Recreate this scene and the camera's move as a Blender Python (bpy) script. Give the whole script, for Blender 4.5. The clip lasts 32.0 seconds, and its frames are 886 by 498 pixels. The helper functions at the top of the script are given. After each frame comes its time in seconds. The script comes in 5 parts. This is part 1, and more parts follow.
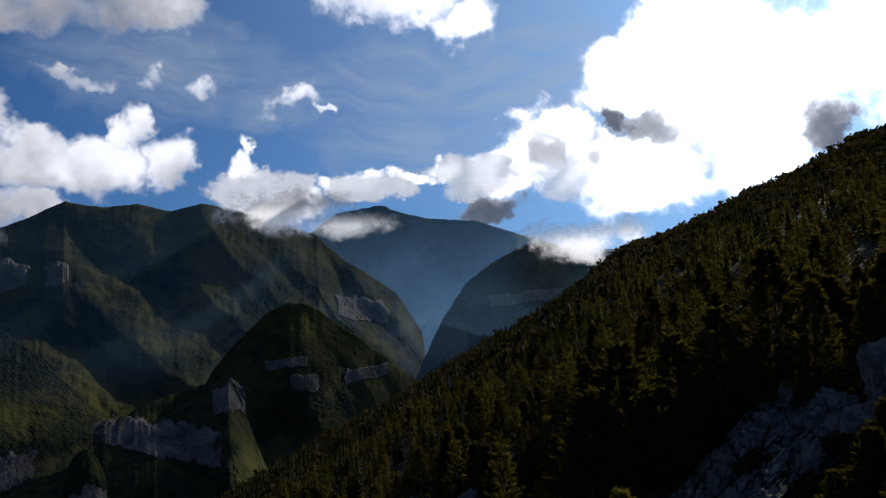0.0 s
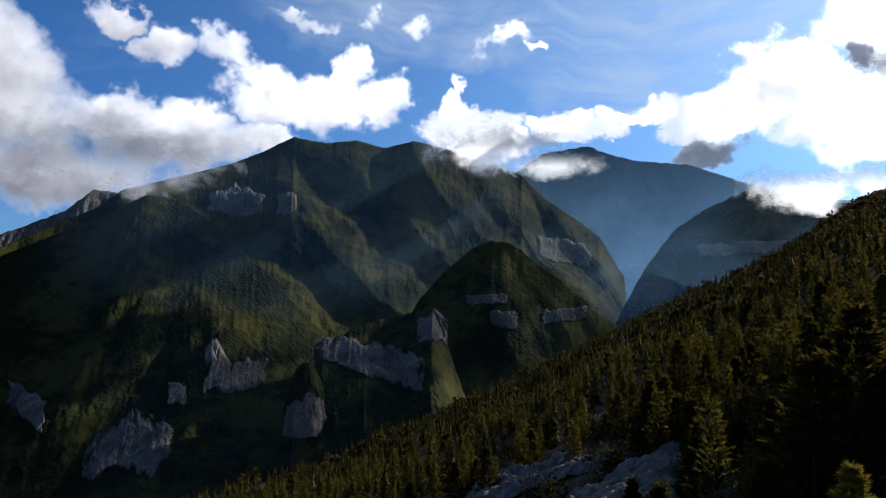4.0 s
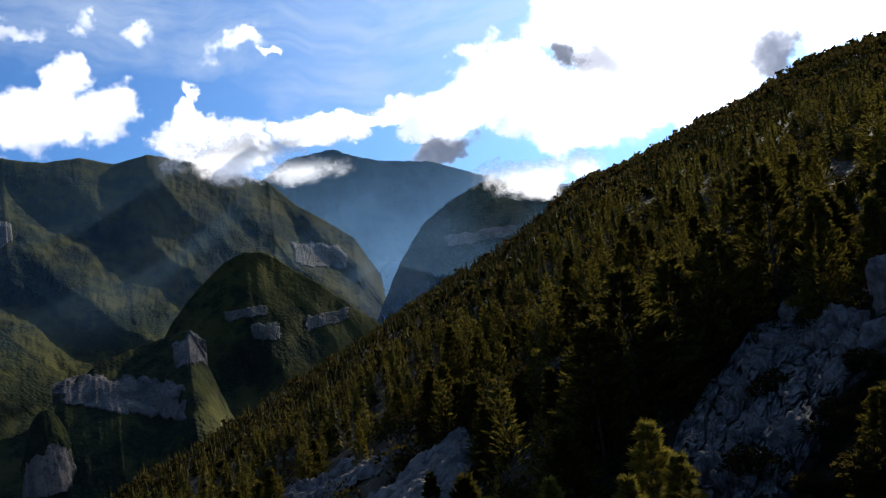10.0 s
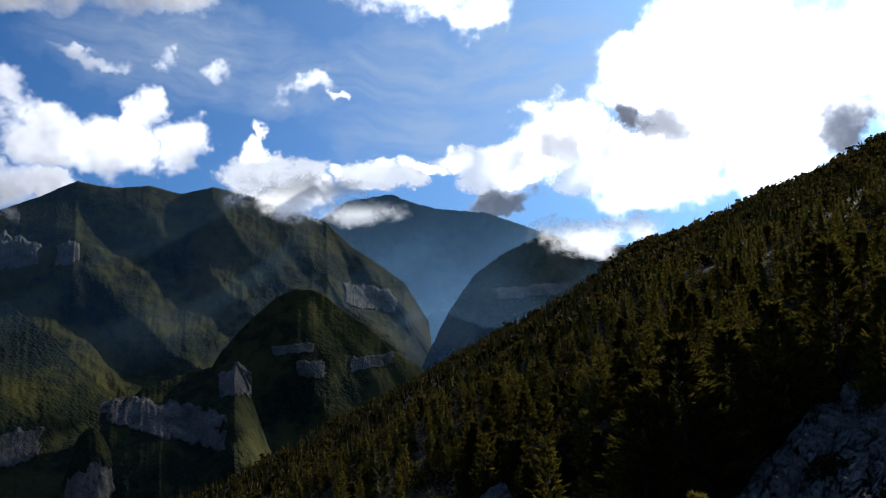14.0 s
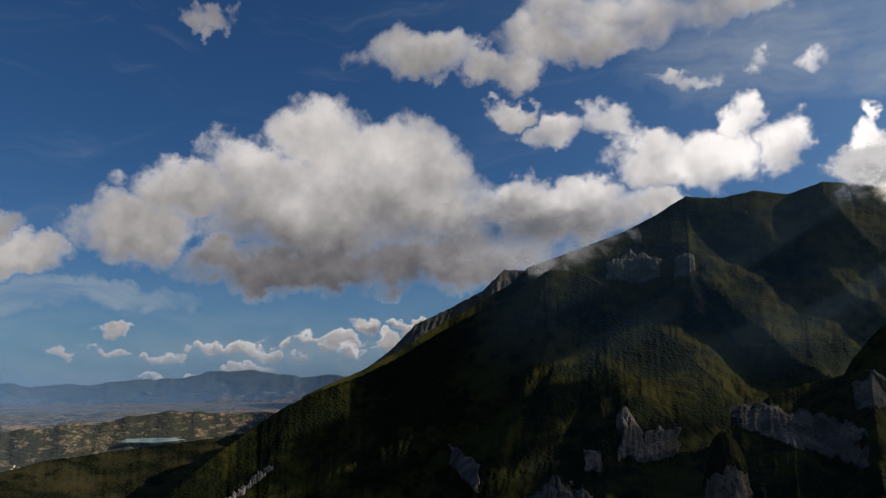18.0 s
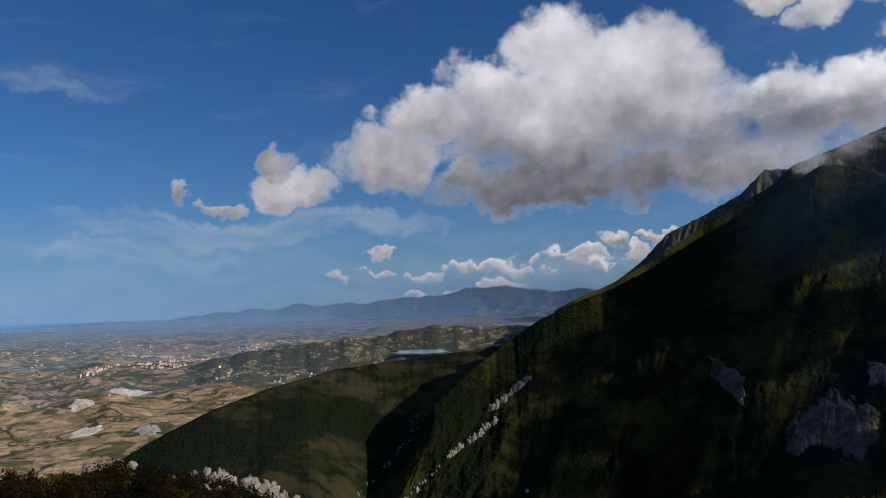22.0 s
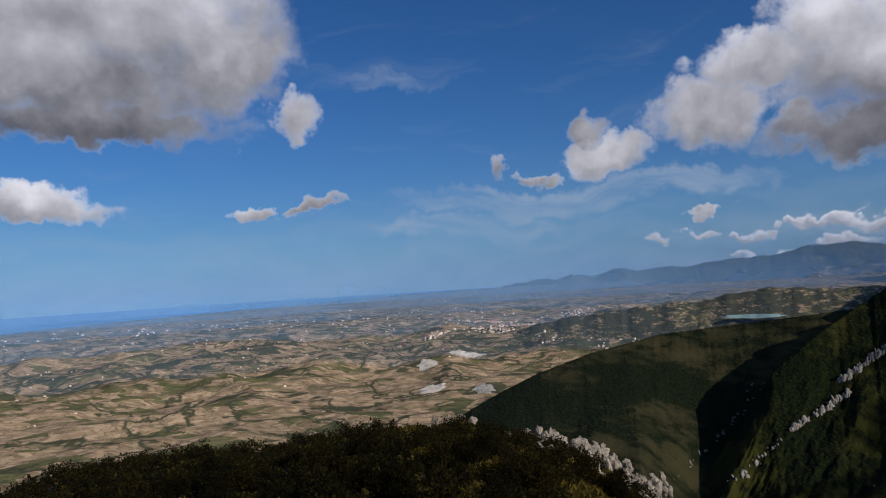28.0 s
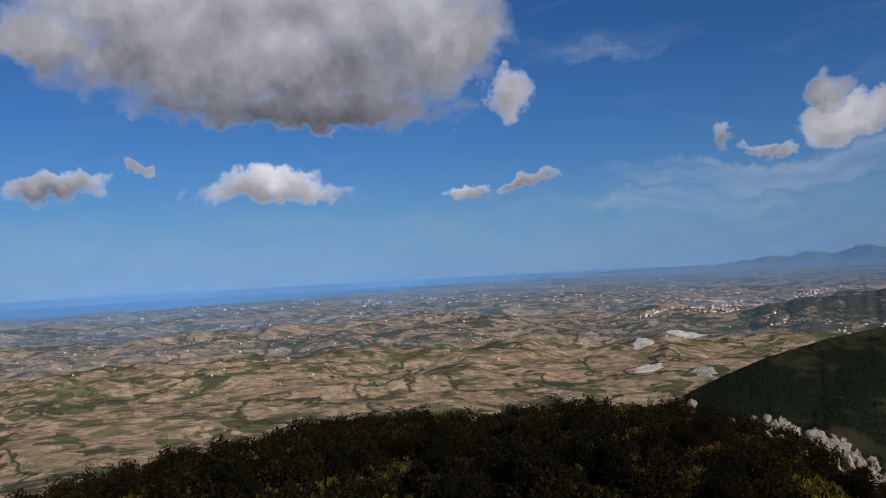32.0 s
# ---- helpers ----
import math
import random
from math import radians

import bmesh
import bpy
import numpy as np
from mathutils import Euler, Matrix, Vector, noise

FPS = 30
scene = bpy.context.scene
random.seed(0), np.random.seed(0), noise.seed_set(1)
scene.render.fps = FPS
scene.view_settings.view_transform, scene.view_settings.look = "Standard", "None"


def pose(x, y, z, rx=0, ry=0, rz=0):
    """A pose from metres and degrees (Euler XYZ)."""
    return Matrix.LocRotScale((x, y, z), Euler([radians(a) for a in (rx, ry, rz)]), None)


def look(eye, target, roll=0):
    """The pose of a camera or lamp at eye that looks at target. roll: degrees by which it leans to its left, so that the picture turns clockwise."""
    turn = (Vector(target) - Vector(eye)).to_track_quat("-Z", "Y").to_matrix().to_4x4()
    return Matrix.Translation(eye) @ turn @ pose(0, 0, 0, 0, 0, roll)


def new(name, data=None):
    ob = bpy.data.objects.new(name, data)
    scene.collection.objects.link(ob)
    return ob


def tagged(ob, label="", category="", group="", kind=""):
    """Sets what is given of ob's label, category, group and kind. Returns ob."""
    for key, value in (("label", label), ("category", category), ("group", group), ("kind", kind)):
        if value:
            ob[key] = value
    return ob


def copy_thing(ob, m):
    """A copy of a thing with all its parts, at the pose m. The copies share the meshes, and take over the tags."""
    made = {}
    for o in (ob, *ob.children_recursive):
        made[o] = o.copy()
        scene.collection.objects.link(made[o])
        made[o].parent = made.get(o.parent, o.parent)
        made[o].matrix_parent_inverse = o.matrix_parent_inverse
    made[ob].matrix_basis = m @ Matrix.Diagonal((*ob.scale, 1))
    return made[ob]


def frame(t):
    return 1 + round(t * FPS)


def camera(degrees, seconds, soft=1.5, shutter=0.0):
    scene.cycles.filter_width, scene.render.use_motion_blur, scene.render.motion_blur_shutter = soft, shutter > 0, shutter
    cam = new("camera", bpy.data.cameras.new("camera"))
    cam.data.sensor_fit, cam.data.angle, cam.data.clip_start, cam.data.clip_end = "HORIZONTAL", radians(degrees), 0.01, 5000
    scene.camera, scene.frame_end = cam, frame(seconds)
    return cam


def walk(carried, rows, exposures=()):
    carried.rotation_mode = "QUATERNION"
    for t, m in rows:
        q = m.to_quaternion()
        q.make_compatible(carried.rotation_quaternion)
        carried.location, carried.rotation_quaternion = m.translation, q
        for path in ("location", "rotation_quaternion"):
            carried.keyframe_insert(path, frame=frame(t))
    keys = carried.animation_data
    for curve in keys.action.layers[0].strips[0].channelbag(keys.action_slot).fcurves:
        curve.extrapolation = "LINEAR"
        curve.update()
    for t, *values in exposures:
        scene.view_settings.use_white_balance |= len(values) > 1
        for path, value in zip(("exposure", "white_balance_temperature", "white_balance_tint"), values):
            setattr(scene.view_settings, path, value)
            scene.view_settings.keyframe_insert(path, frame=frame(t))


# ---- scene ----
cam = camera(62.0, 32.0, 1.1)
PATH = [
    (0.0, pose(1.60, -1.10, -0.25, 99.44, 3.77, 0.63)),
    (0.5, pose(1.54, -1.06, -0.25, 96.54, 4.88, 2.02)),
    (1.0, pose(1.48, -1.02, -0.25, 95.70, 3.47, 3.49)),
    (1.5, pose(1.42, -0.98, -0.25, 98.94, 2.85, 6.19)),
    (2.0, pose(1.36, -0.94, -0.25, 101.72, 3.56, 11.18)),
    (2.5, pose(1.25, -0.88, -0.25, 99.15, 3.17, 15.78)),
    (3.5, pose(1.18, -0.84, -0.24, 95.80, -0.03, 17.28)),
    (4.5, pose(1.10, -0.79, -0.24, 94.89, -2.92, 11.01)),
    (5.0, pose(1.01, -0.68, -0.25, 96.36, -2.78, 2.65)),
    (5.5, pose(1.02, -0.49, -0.31, 98.02, -0.58, 1.68)),
    (6.0, pose(1.09, -0.26, -0.43, 99.02, 1.07, 2.69)),
    (6.5, pose(1.14, 0.03, -0.59, 102.57, 1.53, 1.77)),
    (7.0, pose(1.05, 0.49, -0.62, 102.58, 1.64, 1.32)),
    (7.5, pose(0.95, 1.27, -0.45, 97.98, 10.23, -2.53)),
    (8.0, pose(0.95, 2.01, -0.28, 92.97, 8.54, -8.98)),
    (8.5, pose(0.84, 2.19, -0.28, 94.87, 7.75, -8.33)),
    (9.0, pose(0.65, 2.15, -0.32, 95.06, 5.04, -7.07)),
    (9.5, pose(0.40, 2.10, -0.33, 94.66, 5.79, -5.86)),
    (10.0, pose(-0.02, 1.58, -0.26, 94.59, 6.78, -2.45)),
    (10.5, pose(-0.50, 0.89, -0.14, 92.99, 5.17, 2.84)),
    (11.0, pose(-0.69, 0.94, -0.02, 88.05, 5.20, 2.33)),
    (11.5, pose(-0.53, 1.51, 0.07, 86.00, 6.20, 0.44)),
    (12.0, pose(-0.26, 2.02, 0.04, 91.42, 5.95, -0.49)),
    (12.5, pose(-0.13, 2.28, -0.06, 93.17, 2.09, -2.05)),
    (13.0, pose(-0.12, 2.25, -0.13, 94.95, 1.26, -2.29)),
    (13.5, pose(-0.19, 1.82, -0.21, 96.40, 0.86, -2.29)),
    (14.0, pose(-0.39, 1.09, -0.28, 98.75, 1.92, 1.02)),
    (14.5, pose(-0.61, 0.62, -0.25, 100.40, 4.19, 7.54)),
    (15.5, pose(-0.63, 0.56, -0.22, 104.11, 2.10, 17.71)),
    (16.5, pose(-0.66, 0.50, -0.18, 104.97, -1.09, 27.70)),
    (17.0, pose(-0.63, 0.45, -0.14, 103.03, -0.18, 34.00)),
    (17.5, pose(-0.62, 0.43, -0.12, 102.00, 0.30, 40.82)),
    (18.0, pose(-0.60, 0.40, -0.10, 100.14, 0.28, 46.37)),
    (18.5, pose(-0.59, 0.39, -0.09, 98.81, 0.74, 50.62)),
    (19.0, pose(-0.59, 0.39, -0.09, 97.79, 1.93, 54.19)),
    (19.5, pose(-0.58, 0.38, -0.08, 96.91, 2.93, 56.36)),
    (20.0, pose(-0.57, 0.37, -0.07, 95.89, 2.60, 57.60)),
    (20.5, pose(-0.56, 0.36, -0.06, 95.13, 2.36, 59.41)),
    (21.0, pose(-0.56, 0.36, -0.06, 94.98, 2.21, 61.57)),
    (21.5, pose(-0.55, 0.35, -0.05, 94.38, 1.96, 63.42)),
    (22.0, pose(-0.54, 0.34, -0.04, 93.87, 1.71, 65.53)),
    (22.5, pose(-0.54, 0.34, -0.04, 93.53, 1.63, 67.55)),
    (23.0, pose(-0.53, 0.33, -0.03, 93.24, 1.80, 69.72)),
    (23.5, pose(-0.52, 0.32, -0.02, 93.06, 2.05, 72.26)),
    (24.0, pose(-0.51, 0.31, -0.01, 93.06, 2.24, 74.71)),
    (24.5, pose(-0.50, 0.30, -0.01, 92.99, 2.29, 76.49)),
    (25.5, pose(-0.48, 0.29, -0.00, 92.78, 2.96, 79.84)),
    (26.5, pose(-0.47, 0.28, -0.00, 92.56, 3.49, 83.35)),
    (27.0, pose(-0.44, 0.27, 0.00, 92.48, 3.40, 85.31)),
    (27.5, pose(-0.43, 0.26, 0.00, 92.44, 3.28, 87.50)),
    (28.0, pose(-0.41, 0.26, 0.00, 92.30, 3.45, 89.96)),
    (28.5, pose(-0.40, 0.25, 0.00, 91.99, 3.44, 91.97)),
    (29.0, pose(-0.39, 0.24, 0.00, 91.57, 3.14, 94.25)),
    (29.5, pose(-0.37, 0.24, 0.00, 91.37, 2.94, 96.58)),
    (30.0, pose(-0.36, 0.23, 0.00, 91.39, 3.04, 98.72)),
    (30.5, pose(-0.34, 0.22, 0.00, 91.42, 3.07, 100.80)),
    (31.0, pose(-0.33, 0.21, 0.00, 91.41, 3.09, 102.56)),
    (31.5, pose(-0.31, 0.21, 0.00, 91.52, 3.11, 104.34)),
    (32.0, pose(-0.30, 0.20, 0.00, 91.34, 2.99, 106.37)),
]
EXPOSURES = [(0.0, 0.05, 5900, 9), (1.0, 0.7, 5900, 9), (2.0, -0.05, 5800, 8), (2.5, 0.35, 5800, 8), (4.5, 0.75, 5900, 9), (5.5, 0.6, 5900, 9), (6.5, -0.1, 5900, 9),
             (7.0, -0.7, 5900, 9), (7.5, 0.1, 6000, 9), (8.0, 1.5, 6300, 12), (9.0, 0.82, 5900, 9), (10.0, 0.98, 5900, 10), (11.0, 1.75, 5700, 14), (11.5, 3.5, 5450, 24), (12.0, 2.75, 5450, 17),
             (13.0, 1.32, 5650, 10), (14.0, 0.5, 5750, 8), (14.5, 0.35, 5900, 9), (16.5, -0.12, 6700, 9), (18.0, -0.05, 6700, 9), (19.0, 0.08, 6600, 10), (24.0, 0.12, 6050, 11), (32.0, 0.0, 5950, 12)]
walk(cam, PATH, EXPOSURES)

# ---------------------------------------------------------------- world, sun
SUN_AZ, SUN_EL = -42.0, 27.0          # degrees; azimuth counts to the left of north (+y)


def way(az, el):
    a, e = radians(az), radians(el)
    return Vector((-math.sin(a) * math.cos(e), math.cos(a) * math.cos(e), math.sin(e)))


class Nodes:
    """Short hand for building a node tree."""

    def __init__(self, tree):
        self.tree = tree

    def put(self, sock, value):
        if isinstance(value, bpy.types.NodeSocket):
            self.tree.links.new(value, sock)
        else:
            sock.default_value = value

    def math(self, op, a, b=None, c=None, clamp=False):
        n = self.tree.nodes.new("ShaderNodeMath")
        n.operation, n.use_clamp = op, clamp
        for i, v in enumerate((a, b, c)):
            if v is not None:
                self.put(n.inputs[i], v)
        return n.outputs[0]

    def vec(self, op, a, b=None, c=None):
        n = self.tree.nodes.new("ShaderNodeVectorMath")
        n.operation = op
        for i, v in enumerate((a, b, c)):
            if v is not None:
                self.put(n.inputs[i], v)
        return n.outputs[1] if op in ("DOT_PRODUCT", "LENGTH", "DISTANCE") else n.outputs[0]

    def noise(self, vector, scale, detail=4.0, rough=0.55, distort=0.0, colour=False):
        n = self.tree.nodes.new("ShaderNodeTexNoise")
        self.put(n.inputs["Vector"], vector)
        n.inputs["Scale"].default_value = scale
        n.inputs["Detail"].default_value = detail
        n.inputs["Roughness"].default_value = rough
        n.inputs["Distortion"].default_value = distort
        return n.outputs[1] if colour else n.outputs[0]

    def cells(self, vector, scale, feature="F1", colour=False, rand=1.0):
        n = self.tree.nodes.new("ShaderNodeTexVoronoi")
        n.feature = feature
        self.put(n.inputs["Vector"], vector)
        n.inputs["Scale"].default_value = scale
        n.inputs["Randomness"].default_value = rand
        return n.outputs[1] if colour else n.outputs[0]

    def span(self, v, a, b, c=0.0, d=1.0, smooth=True):
        n = self.tree.nodes.new("ShaderNodeMapRange")
        n.interpolation_type = "SMOOTHSTEP" if smooth else "LINEAR"
        for i, x in enumerate((v, a, b, c, d)):
            self.put(n.inputs[i], x)
        return n.outputs[0]

    def mix(self, fac, a, b, blend="MIX"):
        n = self.tree.nodes.new("ShaderNodeMix")
        n.data_type, n.blend_type = "RGBA", blend
        self.put(n.inputs[0], fac)
        for i, v in ((6, a), (7, b)):
            self.put(n.inputs[i], (*v, 1.0) if isinstance(v, tuple) and len(v) == 3 else v)
        return n.outputs[2]

    def node(self, kind, **values):
        n = self.tree.nodes.new(kind)
        for k, v in values.items():
            self.put(n.inputs[k.replace("_", " ")], v)
        return n


world = bpy.data.worlds.new("sky")
scene.world = world
world.use_nodes = True
world.node_tree.nodes.clear()
W = Nodes(world.node_tree)
view = world.node_tree.nodes.new("ShaderNodeTexCoord").outputs["Generated"]
sky = world.node_tree.nodes.new("ShaderNodeTexSky")
sky.sky_type, sky.sun_disc = "NISHITA", False
sky.sun_elevation, sky.sun_rotation = radians(SUN_EL), radians(-SUN_AZ)
sky.altitude, sky.air_density, sky.dust_density, sky.ozone_density = 900, 1.0, 0.6, 2.5
SKY = 0.094
sep = W.node("ShaderNodeSeparateXYZ", Vector=view)
x_, y_, z_ = sep.outputs
az_ = W.math("MULTIPLY", W.math("ARCTAN2", W.math("MULTIPLY", x_, -1.0), y_), 180 / math.pi)
el_ = W.math("MULTIPLY", W.math("ARCSINE", z_), 180 / math.pi)
flat = W.node("ShaderNodeCombineXYZ", X=az_, Y=el_).outputs[0]
# billows: the cloud outlines are pushed about by three scales of noise
n1 = W.noise(view, 7.0, 2.0, 0.5, colour=True)
n2 = W.noise(view, 26.0, 3.0, 0.55, colour=True)
n3 = W.noise(view, 95.0, 4.0, 0.6, colour=True)
half = (0.5, 0.5, 0.5)
push = W.vec("ADD", W.vec("MULTIPLY", W.vec("SUBTRACT", n1, half), (6.0, 4.0, 0.0)),
             W.vec("MULTIPLY", W.vec("SUBTRACT", n2, half), (4.2, 3.4, 0.0)))
push = W.vec("ADD", push, W.vec("MULTIPLY", W.vec("SUBTRACT", n3, half), (0.9, 0.8, 0.0)))
P_ = W.vec("ADD", flat, push)
acc = {"f": -3.0, "s": 0.03, "w": 0.05}


def cloud(az, el, wide, high, tone=0.6, rise=0.3, force=1.0):
    """A cloud lobe: where it stands in the sky, its half sizes in degrees, its mean lightness, and how much lighter its top is."""
    q = W.vec("MULTIPLY_ADD", P_, (1 / wide, 1 / high, 0.0), (-az / wide, -el / high, 0.0))
    f = W.math("SUBTRACT", force, W.vec("DOT_PRODUCT", q, q))
    up = W.math("MULTIPLY_ADD", W.vec("DOT_PRODUCT", q, (0.0, 1.0, 0.0)), rise, tone)
    w = W.math("MAXIMUM", f, 0.0)
    acc["s"] = W.math("MULTIPLY_ADD", w, up, acc["s"])
    acc["w"] = W.math("ADD", acc["w"], w)
    acc["f"] = W.math("MAXIMUM", acc["f"], f)


# the broad cloud that caps the mountain's shoulder: body, bright domes, dark flat base
cloud(54.2, 13.4, 14.5, 4.6, 0.56, 0.38)
cloud(55.1, 18.0, 5.6, 3.8, 0.86, 0.14)
cloud(49.7, 16.7, 6.6, 3.7, 0.80, 0.18)
cloud(60.5, 15.7, 5.3, 2.8, 0.78, 0.16)
cloud(66.0, 13.8, 4.6, 2.4, 0.74, 0.20)
cloud(70.0, 10.6, 5.0, 2.8, 0.52, 0.30)
cloud(38.2, 13.4, 9.6, 2.2, 0.74, 0.32)
cloud(57.8, 8.6, 11.5, 2.2, 0.26, 0.14)
cloud(46.2, 9.4, 11.0, 2.6, 0.30, 0.16)
cloud(36.5, 12.0, 6.7, 1.9, 0.50, 0.25)
cloud(76.6, 8.9, 3.4, 1.6, 0.52, 0.22)
cloud(77.6, 10.8, 2.4, 1.5, 0.40, 0.10, 0.8)
cloud(81.5, 7.8, 1.3, 0.8, 0.46, 0.10, 0.8)
# broken grey cloud above it
cloud(47.2, 24.6, 8.0, 2.3, 0.50, 0.22, 0.75)
cloud(41.6, 24.0, 5.0, 2.1, 0.60, 0.22, 0.85)
cloud(33.2, 25.4, 8.0, 2.1, 0.56, 0.22, 0.8)
cloud(26.8, 21.9, 3.4, 0.9, 0.60, 0.10, 0.6)
cloud(65.5, 26.4, 2.6, 1.2, 0.40, 0.10, 0.6)
# bright ragged cloud over the peak
cloud(40.1, 20.7, 2.8, 1.2, 0.74, 0.20, 0.8)
cloud(36.8, 18.8, 2.8, 1.8, 0.80, 0.20, 0.85)
cloud(33.4, 18.8, 2.8, 2.0, 0.84, 0.20, 0.9)
cloud(30.4, 16.4, 3.6, 2.2, 0.84, 0.20)
cloud(30.5, 13.2, 3.2, 1.5, 0.66, 0.30)
cloud(25.4, 16.2, 3.4, 2.5, 0.90, 0.20)
cloud(20.8, 16.6, 2.8, 2.5, 0.92, 0.20)
cloud(23.4, 18.9, 1.8, 1.7, 0.90, 0.20, 0.7)
cloud(22.2, 22.4, 1.2, 1.5, 0.84, 0.10, 0.35)
cloud(18.0, 22.0, 1.6, 1.1, 0.95, 0.10, 0.42)
cloud(10.6, 20.7, 3.8, 1.2, 0.95, 0.10, 0.55)
cloud(8.2, 20.0, 1.6, 0.5, 0.90, 0.10, 0.7)
cloud(14.2, 17.2, 0.8, 2.0, 0.98, 0.10, 0.7)
cloud(14.7, 15.0, 2.0, 1.6, 1.00, 0.10)
cloud(13.0, 13.4, 3.8, 1.5, 1.00, 0.10)
cloud(7.1, 14.5, 3.4, 1.2, 1.05, 0.10)
cloud(1.8, 14.6, 3.0, 1.1, 1.05, 0.10)
# broken cloud high over the gorge
cloud(2.5, 28.5, 7.2, 3.2, 0.95, 0.10, 0.75)
cloud(-3.1, 26.7, 4.3, 2.5, 1.00, 0.10, 0.70)
cloud(28.6, 26.7, 7.6, 2.9, 0.55, 0.20, 0.70)
cloud(21.4, 27.0, 4.6, 2.3, 0.60, 0.20, 0.60)
cloud(31.5, 27.5, 10.8, 3.4, 0.50, 0.20, 0.60)
cloud(38.6, 25.9, 4.5, 2.2, 0.50, 0.20, 0.60)
# the great bank in front of the sun
cloud(-1.8, 15.4, 2.4, 1.5, 1.05, 0.10, 0.9)
cloud(-5.4, 14.6, 3.8, 2.8, 1.05, 0.10, 0.9)
cloud(-9.0, 17.4, 4.0, 3.2, 1.10, 0.10, 0.9)
cloud(-14.7, 14.0, 7.0, 4.2, 1.10, 0.05)
cloud(-17.0, 20.6, 6.2, 4.2, 1.20, 0.00)
cloud(-24.0, 18.3, 7.5, 7.2, 1.30, 0.00)
cloud(-20.5, 24.5, 5.5, 3.4, 1.30, 0.00)
cloud(-36.0, 19.0, 10.0, 6.0, 1.10, 0.10)
cloud(-3.9, 11.9, 3.4, 1.1, 0.10, 0.25)
cloud(-16.2, 16.9, 2.4, 1.4, -0.35, 0.15, 1.3)
cloud(-14.0, 17.8, 1.1, 1.3, -0.35, 0.15, 1.2)
cloud(-8.3, 16.0, 1.1, 1.7, 0.05, 0.20, 1.1)
cloud(-12.2, 15.2, 0.8, 0.5, 0.15, 0.20, 1.1)
cloud(-28.4, 15.2, 1.9, 2.0, -0.25, 0.20, 1.3)
# the dark-bellied cloud over the plain
cloud(120.0, 15.6, 19.5, 4.4, 0.40, 0.34)
cloud(126.5, 18.0, 12.0, 5.6, 0.55, 0.2)
cloud(113.0, 19.0, 15.0, 4.8, 0.62, 0.2)
cloud(118.0, 12.2, 14.0, 1.8, 0.26, 0.12)
cloud(107.5, 17.0, 8.0, 4.2, 0.5, 0.3)
cloud(100.3, 13.3, 2.8, 2.2, 0.66, 0.25)
cloud(134.8, 15.9, 3.0, 2.2, 0.6, 0.2)
cloud(145.0, 20.0, 9.0, 5.0, 0.5, 0.3)
# small fair-weather clouds
cloud(133.5, 6.2, 3.9, 1.2, 0.62, 0.3)
cloud(119.2, 6.4, 6.2, 1.4, 0.66, 0.3)
cloud(127.6, 7.3, 1.1, 0.6, 0.6, 0.1, 0.8)
cloud(104.2, 6.3, 2.1, 0.8, 0.66, 0.25)
cloud(99.2, 6.1, 2.8, 0.6, 0.5, 0.2, 0.8)
cloud(77.1, 8.3, 3.4, 1.6, 0.55, 0.25, 0.9)
cloud(85.4, 8.8, 1.1, 1.3, 0.5, 0.2, 0.8)
cloud(82.8, 8.1, 1.4, 0.7, 0.5, 0.2, 0.8)
row = random.Random(4)
for i_ in range(34):
    cloud(48.0 + 0.62 * i_ + row.uniform(-0.5, 0.5), 4.9 - 0.085 * i_ - 2.4 * row.random() ** 1.5, row.uniform(0.7, 1.5), row.uniform(0.40, 0.75), 0.62, 0.45, 0.85)
cloud(65.1, 1.7, 1.0, 0.45, 0.66, 0.2)
cloud(72.6, 1.6, 1.6, 0.35, 0.66, 0.2)
cloud(69.6, 2.1, 1.2, 0.35, 0.6, 0.2)
cloud(69.5, 3.6, 1.2, 0.45, 0.55, 0.2)
# the sky behind the walker goes on the same way
cloud(170.0, 24.0, 16.0, 6.0, 0.5, 0.3)
cloud(-160.0, 16.0, 14.0, 4.0, 0.6, 0.3)
cloud(-120.0, 28.0, 18.0, 7.0, 0.6, 0.3)
cloud(-80.0, 18.0, 16.0, 5.0, 0.8, 0.3)

sun_way = way(SUN_AZ, SUN_EL)
near_sun = W.math("MAXIMUM", W.vec("DOT_PRODUCT", view, tuple(sun_way)), 0.0)
halo = W.math("POWER", near_sun, 8.0)
core = W.math("POWER", near_sun, 60.0)
wide_glow = W.math("POWER", near_sun, 2.2)
grain = W.noise(view, 12.0, 7.0, 0.48, 0.15)
toward = tuple(0.020 * Vector((sun_way.x, sun_way.y, 1.6)))
base = W.noise(view, 11.0, 4.0, 0.52)
relief = W.noise(W.vec("ADD", view, toward), 11.0, 4.0, 0.52)
puff = W.math("SUBTRACT", 0.42, W.cells(W.vec("ADD", view, W.vec("MULTIPLY", W.vec("SUBTRACT", n2, half), (0.05, 0.05, 0.05))), 24.0, "SMOOTH_F1"))
lump = W.math("MULTIPLY_ADD", puff, 0.14, W.math("MULTIPLY", W.math("SUBTRACT", base, relief), 0.7))
bands = W.noise(W.vec("MULTIPLY", W.vec("ADD", flat, push), (0.055, 0.19, 0.0)), 1.0, 3.0, 0.5)
thick = W.math("MULTIPLY_ADD", W.math("SUBTRACT", grain, 0.50), 2.7, W.math("MULTIPLY_ADD", puff, 0.8, W.math("MULTIPLY", acc["f"], 2.0)))
cover = W.span(thick, -0.05, 1.55)
deep = W.span(thick, 0.2, 1.5)
tone = W.math("ADD", W.math("DIVIDE", acc["s"], acc["w"]), lump)
